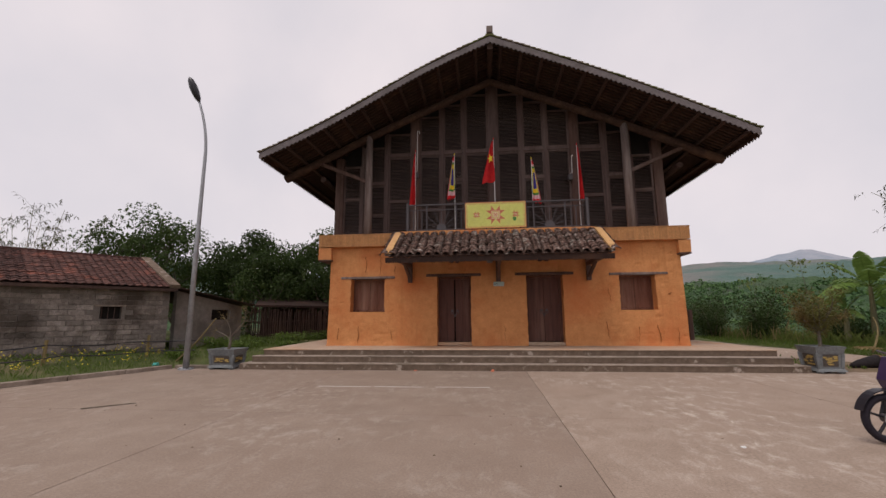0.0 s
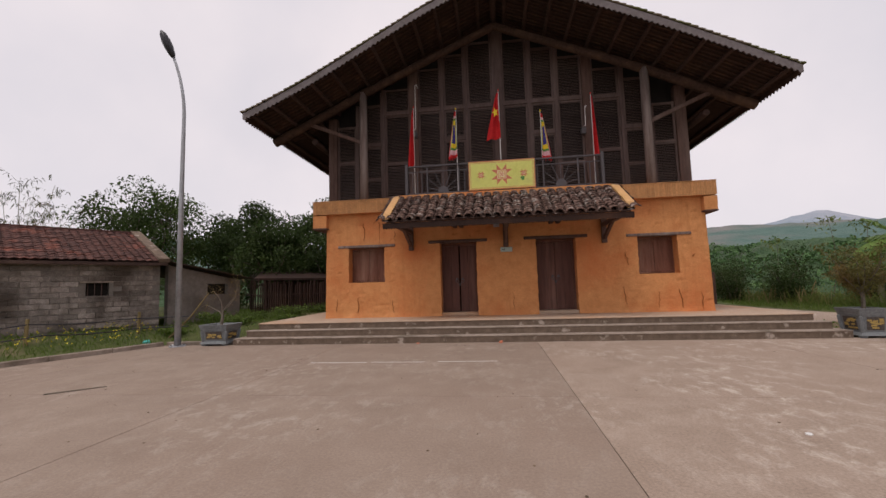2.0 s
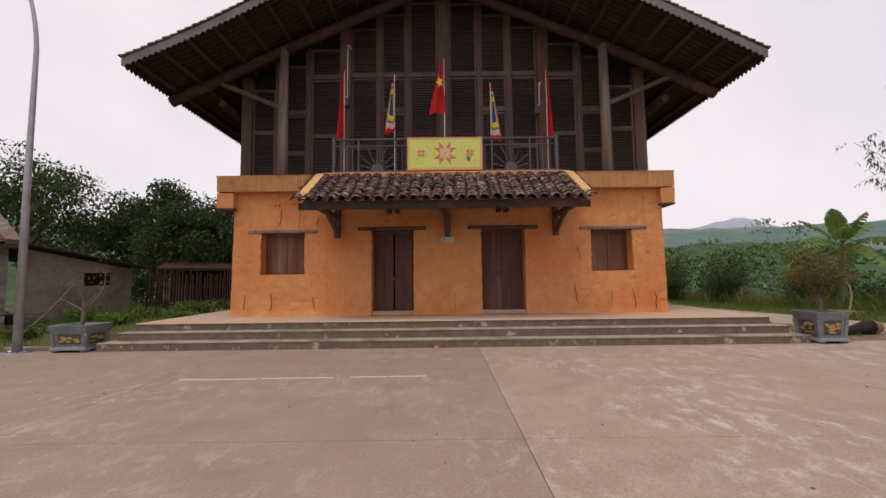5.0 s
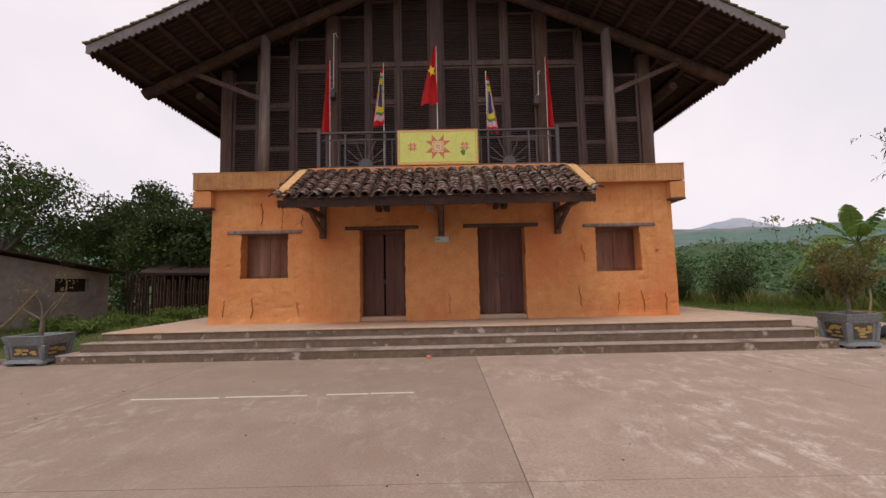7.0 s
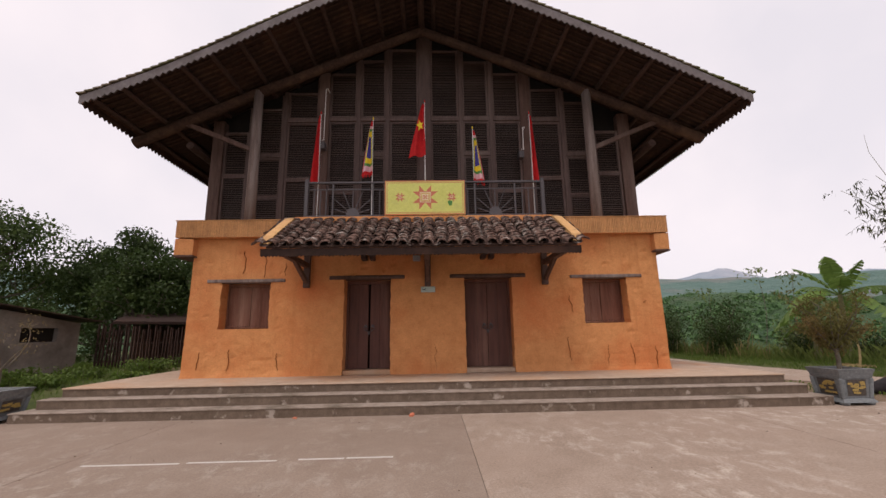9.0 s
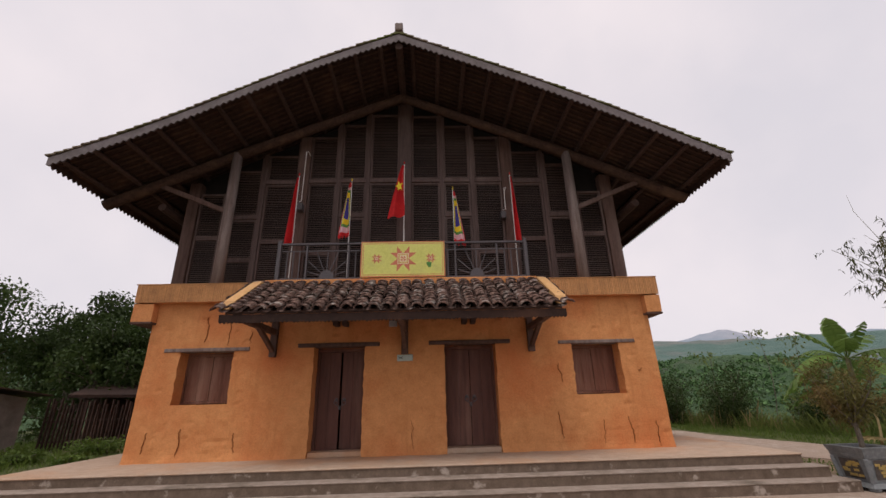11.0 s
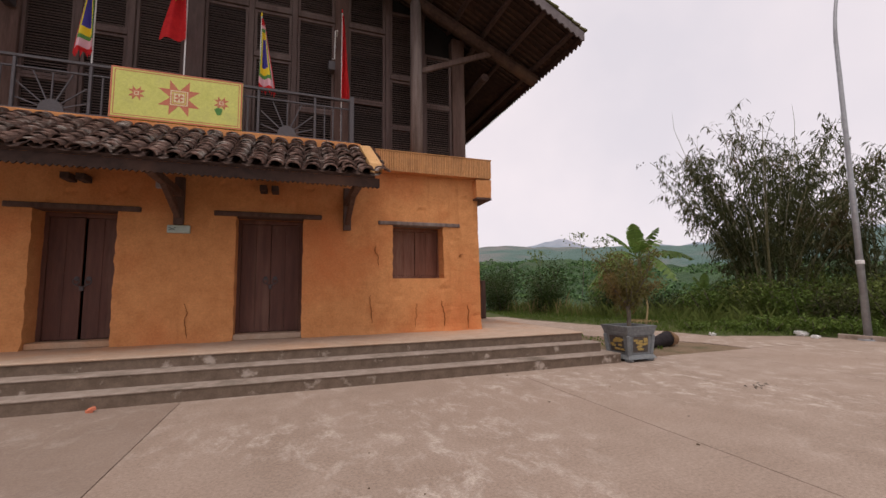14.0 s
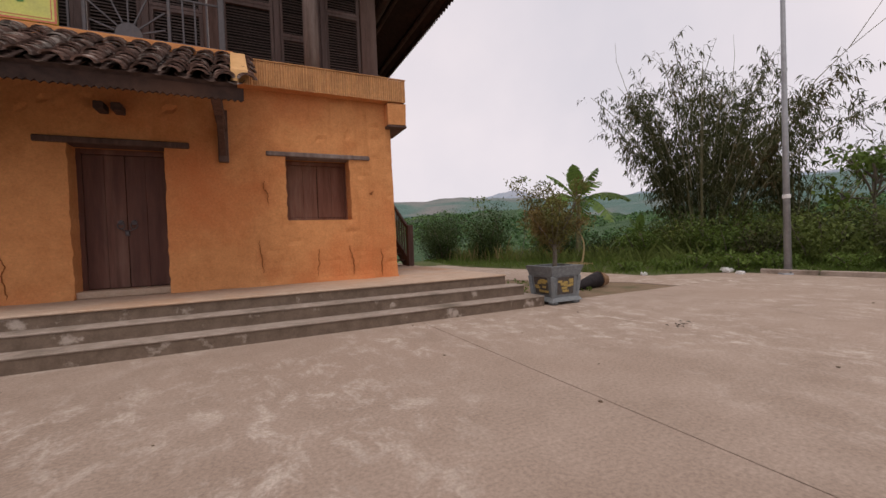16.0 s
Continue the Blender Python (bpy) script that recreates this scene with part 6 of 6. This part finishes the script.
for i in range(14):
    y = 17.25 + i * 0.19
    z0 = TZ + 0.2 + (y - 17.25) * 0.62
    part("baluster", Geo().box(7.62, 7.66, y, y + 0.04, z0, z0 + 0.92), WOOD, stair)

# ---- charred log ----
log = thing("charred_log", (10.3, 13.3, 0), "blackened hollow log with brown cut end on bare earth", "log")
g = Geo().tube([(9.95, 13.2, 0.05), (10.2, 13.25, 0.10), (10.5, 13.3, 0.15), (10.75, 13.35, 0.17)], [0.05, 0.10, 0.15, 0.17], 14)
rough_up(g, 0.03, 4)
part("bark", g, CHAR, log, smooth=True)
g = Geo().tube([(10.72, 13.34, 0.17), (10.93, 13.37, 0.15)], [0.18, 0.14], 14)
rough_up(g, 0.03, 4)
part("cut_end", g, CUTWOOD, log)

# ---- parked motorbike ----
bike = thing("motorbike", (5.4, 6.05, 0), "parked dark purple motorbike with black wheels", "motorbike")
BX, BY, WR = 4.66, 6.05, 0.285


def torus(cx, cz, R, r, nr=28, ns=8):
    g = Geo()
    for i in range(nr):
        a = 2 * math.pi * i / nr
        for j in range(ns):
            b = 2 * math.pi * j / ns
            q = R + r * math.cos(b)
            g.v.append((cx + q * math.cos(a), BY + r * 1.1 * math.sin(b), cz + q * math.sin(a)))
    for i in range(nr):
        for j in range(ns):
            g.f.append((i * ns + j, ((i + 1) % nr) * ns + j, ((i + 1) % nr) * ns + (j + 1) % ns, i * ns + (j + 1) % ns))
    return g


for nm, cx in (("front_wheel", BX), ("rear_wheel", BX + 1.24)):
    wheel = part(nm, torus(cx, WR, 0.215, 0.018), BLACKM, bike, smooth=True)
    part("tyre", torus(cx, WR, 0.247, 0.038), RUBBER, wheel, smooth=True)
    g = Geo().tube([(cx, BY - 0.06, WR), (cx, BY + 0.06, WR)], [0.05, 0.05], 12)
    part("hub", g, IRON, wheel)
    for i in range(5):
        a = 2 * math.pi * i / 5 + 0.3
        part("spoke", Geo().beam((cx + 0.045 * math.cos(a), BY, WR + 0.045 * math.sin(a)), (cx + 0.21 * math.cos(a), BY, WR + 0.21 * math.sin(a)), 0.03, 0.026, 0.005), BLACKM, wheel)
    part("brake_disc", Geo().tube([(cx, BY - 0.075, WR), (cx, BY - 0.07, WR)], [0.10, 0.10], 18), CHROME, wheel)
for s in (-1, 1):
    part("fork_leg", Geo().tube([(BX, BY + s * 0.085, WR), (BX + 0.10, BY + s * 0.085, 0.58), (BX + 0.20, BY + s * 0.07, 0.85)], [0.026, 0.024, 0.02], 8), BLACKM, bike)
g = Geo()
arc = [(BX + 0.315 * math.cos(radians(a)), WR + 0.325 * math.sin(radians(a))) for a in range(20, 175, 12)]
for (xa, za), (xb, zb) in zip(arc, arc[1:]):
    g.slab([(xa, BY - 0.06, za), (xb, BY - 0.06, zb), (xb, BY + 0.06, zb), (xa, BY + 0.06, za)], (0, 0, 0.014))
part("front_mudguard", g, BLACKM, bike)
g = Geo().slab([(BX + 0.08, BY - 0.10, 0.60), (BX + 0.02, BY - 0.10, 0.72), (BX + 0.12, BY - 0.10, 0.98), (BX + 0.30, BY - 0.10, 1.0), (BX + 0.42, BY - 0.10, 0.55), (BX + 0.72, BY - 0.10, 0.42), (BX + 0.72, BY - 0.10, 0.28), (BX + 0.34, BY - 0.10, 0.30), (BX + 0.26, BY - 0.10, 0.55)], (0, 0.20, 0))
part("fairing", g, PURPLE, bike, "glossy dark purple fairing")
part("fairing_stripe", Geo().beam((BX + 0.09, BY - 0.104, 0.74), (BX + 0.26, BY - 0.104, 0.92), 0.004, 0.02), WHITEP, bike)
part("engine", Geo().box(BX + 0.45, BX + 0.85, BY - 0.11, BY + 0.11, 0.20, 0.42, 0.04), IRON, bike)
part("tail_body", Geo().slab([(BX + 0.60, BY - 0.11, 0.44), (BX + 0.62, BY - 0.11, 0.70), (BX + 1.60, BY - 0.11, 0.80), (BX + 1.50, BY - 0.11, 0.62), (BX + 1.05, BY - 0.11, 0.48)], (0, 0.22, 0)), PURPLE, bike)
part("seat", Geo().box(BX + 0.62, BX + 1.42, BY - 0.12, BY + 0.12, 0.765, 0.84, 0.03), BLACKM, bike)
part("handlebar", Geo().tube([(BX + 0.28, BY - 0.33, 1.03), (BX + 0.22, BY - 0.1, 1.0), (BX + 0.22, BY + 0.1, 1.0), (BX + 0.28, BY + 0.33, 1.03)], [0.014] * 4, 8), IRON, bike)
part("side_stand", Geo().tube([(BX + 0.66, BY - 0.08, 0.25), (BX + 0.72, BY - 0.22, 0.0)], [0.012, 0.012], 6), IRON, bike)

# ---- litter ----
def scrap(name, x, y, z, w, d, h, m, label):
    g = Geo()
    for k in range(5):
        a = random.uniform(0, math.pi)
        g.beam((x - w / 2 * math.cos(a), y - d / 2 * math.sin(a), z + h * 0.3), (x + w / 2 * math.cos(a), y + d / 2 * math.sin(a), z + h * 0.6), w * 0.5, h * 0.6)
    rough_up(g, h * 0.3, 14)
    solid(name, g, m, label, "litter", at=(x, y, z))


scrap("paper_scrap", 2.90, 5.80, 0, 0.07, 0.05, 0.012, WHITEP, "small white paper scrap on concrete")
scrap("red_wrapper", 0.15, 11.93, 0, 0.10, 0.07, 0.05, SIGNRED, "crumpled red wrapper by the steps")
scrap("red_wrapper", -1.95, 11.95, 0, 0.07, 0.06, 0.03, SIGNRED, "small red wrapper by the steps")
scrap("teal_bag", -9.75, 12.05, 0.05, 0.18, 0.14, 0.12, TEAL, "crumpled teal plastic bag on the verge")
for x, y in ((-9.45, 12.0), (-9.65, 11.5), (-10.1, 10.6), (-9.9, 11.1), (-10.5, 9.3), (-8.95, 12.05)):
    scrap("white_wrapper", x, y, 0.0, 0.16, 0.10, 0.05, WHITEP, "pale crumpled wrapper by the kerb")
scrap("plastic_bag", 15.5, 13.3, 0.02, 0.35, 0.2, 0.12, WHITEP, "pale plastic bag at the grass edge")
scrap("plastic_bag", 13.5, 14.35, 0.0, 0.16, 0.12, 0.10, WHITEP, "white plastic scrap at the grass edge")
scrap("plastic_bag", 15.2, 12.8, 0.0, 0.2, 0.14, 0.10, WHITEP, "white plastic scrap beside the kerb")
t = thing("twig", (-6.5, 7.2, 0), "thin dry twig lying on the concrete", "twig")
part("stick", Geo().tube([(-6.75, 7.0, 0.012), (-6.5, 7.2, 0.016), (-6.2, 7.5, 0.012)], [0.010, 0.009, 0.006], 5), BARK, t)
t = thing("dry_sprig", (8.4, 9.8, 0), "small dry leafy sprig on the concrete", "twig")
g = Geo()
for k in range(16):
    g.leaf((8.4 + random.gauss(0, 0.07), 9.8 + random.gauss(0, 0.05), 0.01 + random.random() * 0.04), rand_dir(0.3), 0.07, 0.25)
part("leaves", g, BARK, t)
g = Geo()
for k in range(230):
    x, y = random.uniform(-9, 15), random.uniform(1.0, 11.9)
    if kerb_side(x, y) > -0.2:
        continue
    s = random.uniform(0.006, 0.02)
    a = random.uniform(0, 6.3)
    g.slab([(x + s * math.cos(a + q) * random.uniform(0.5, 1), y + s * math.sin(a + q) * random.uniform(0.5, 1), 0.001) for q in (0, 1.3, 2.6, 4.0, 5.2)], (0, 0, s * 0.4))
solid("dry_leaf_litter", g, mat("leaf_litter", (0.10, 0.065, 0.04), (0.30, 0.22, 0.15), 1.5, rnd=0.5), "scattered dry leaves and crumbs on the concrete", "litter", kind="stuff")
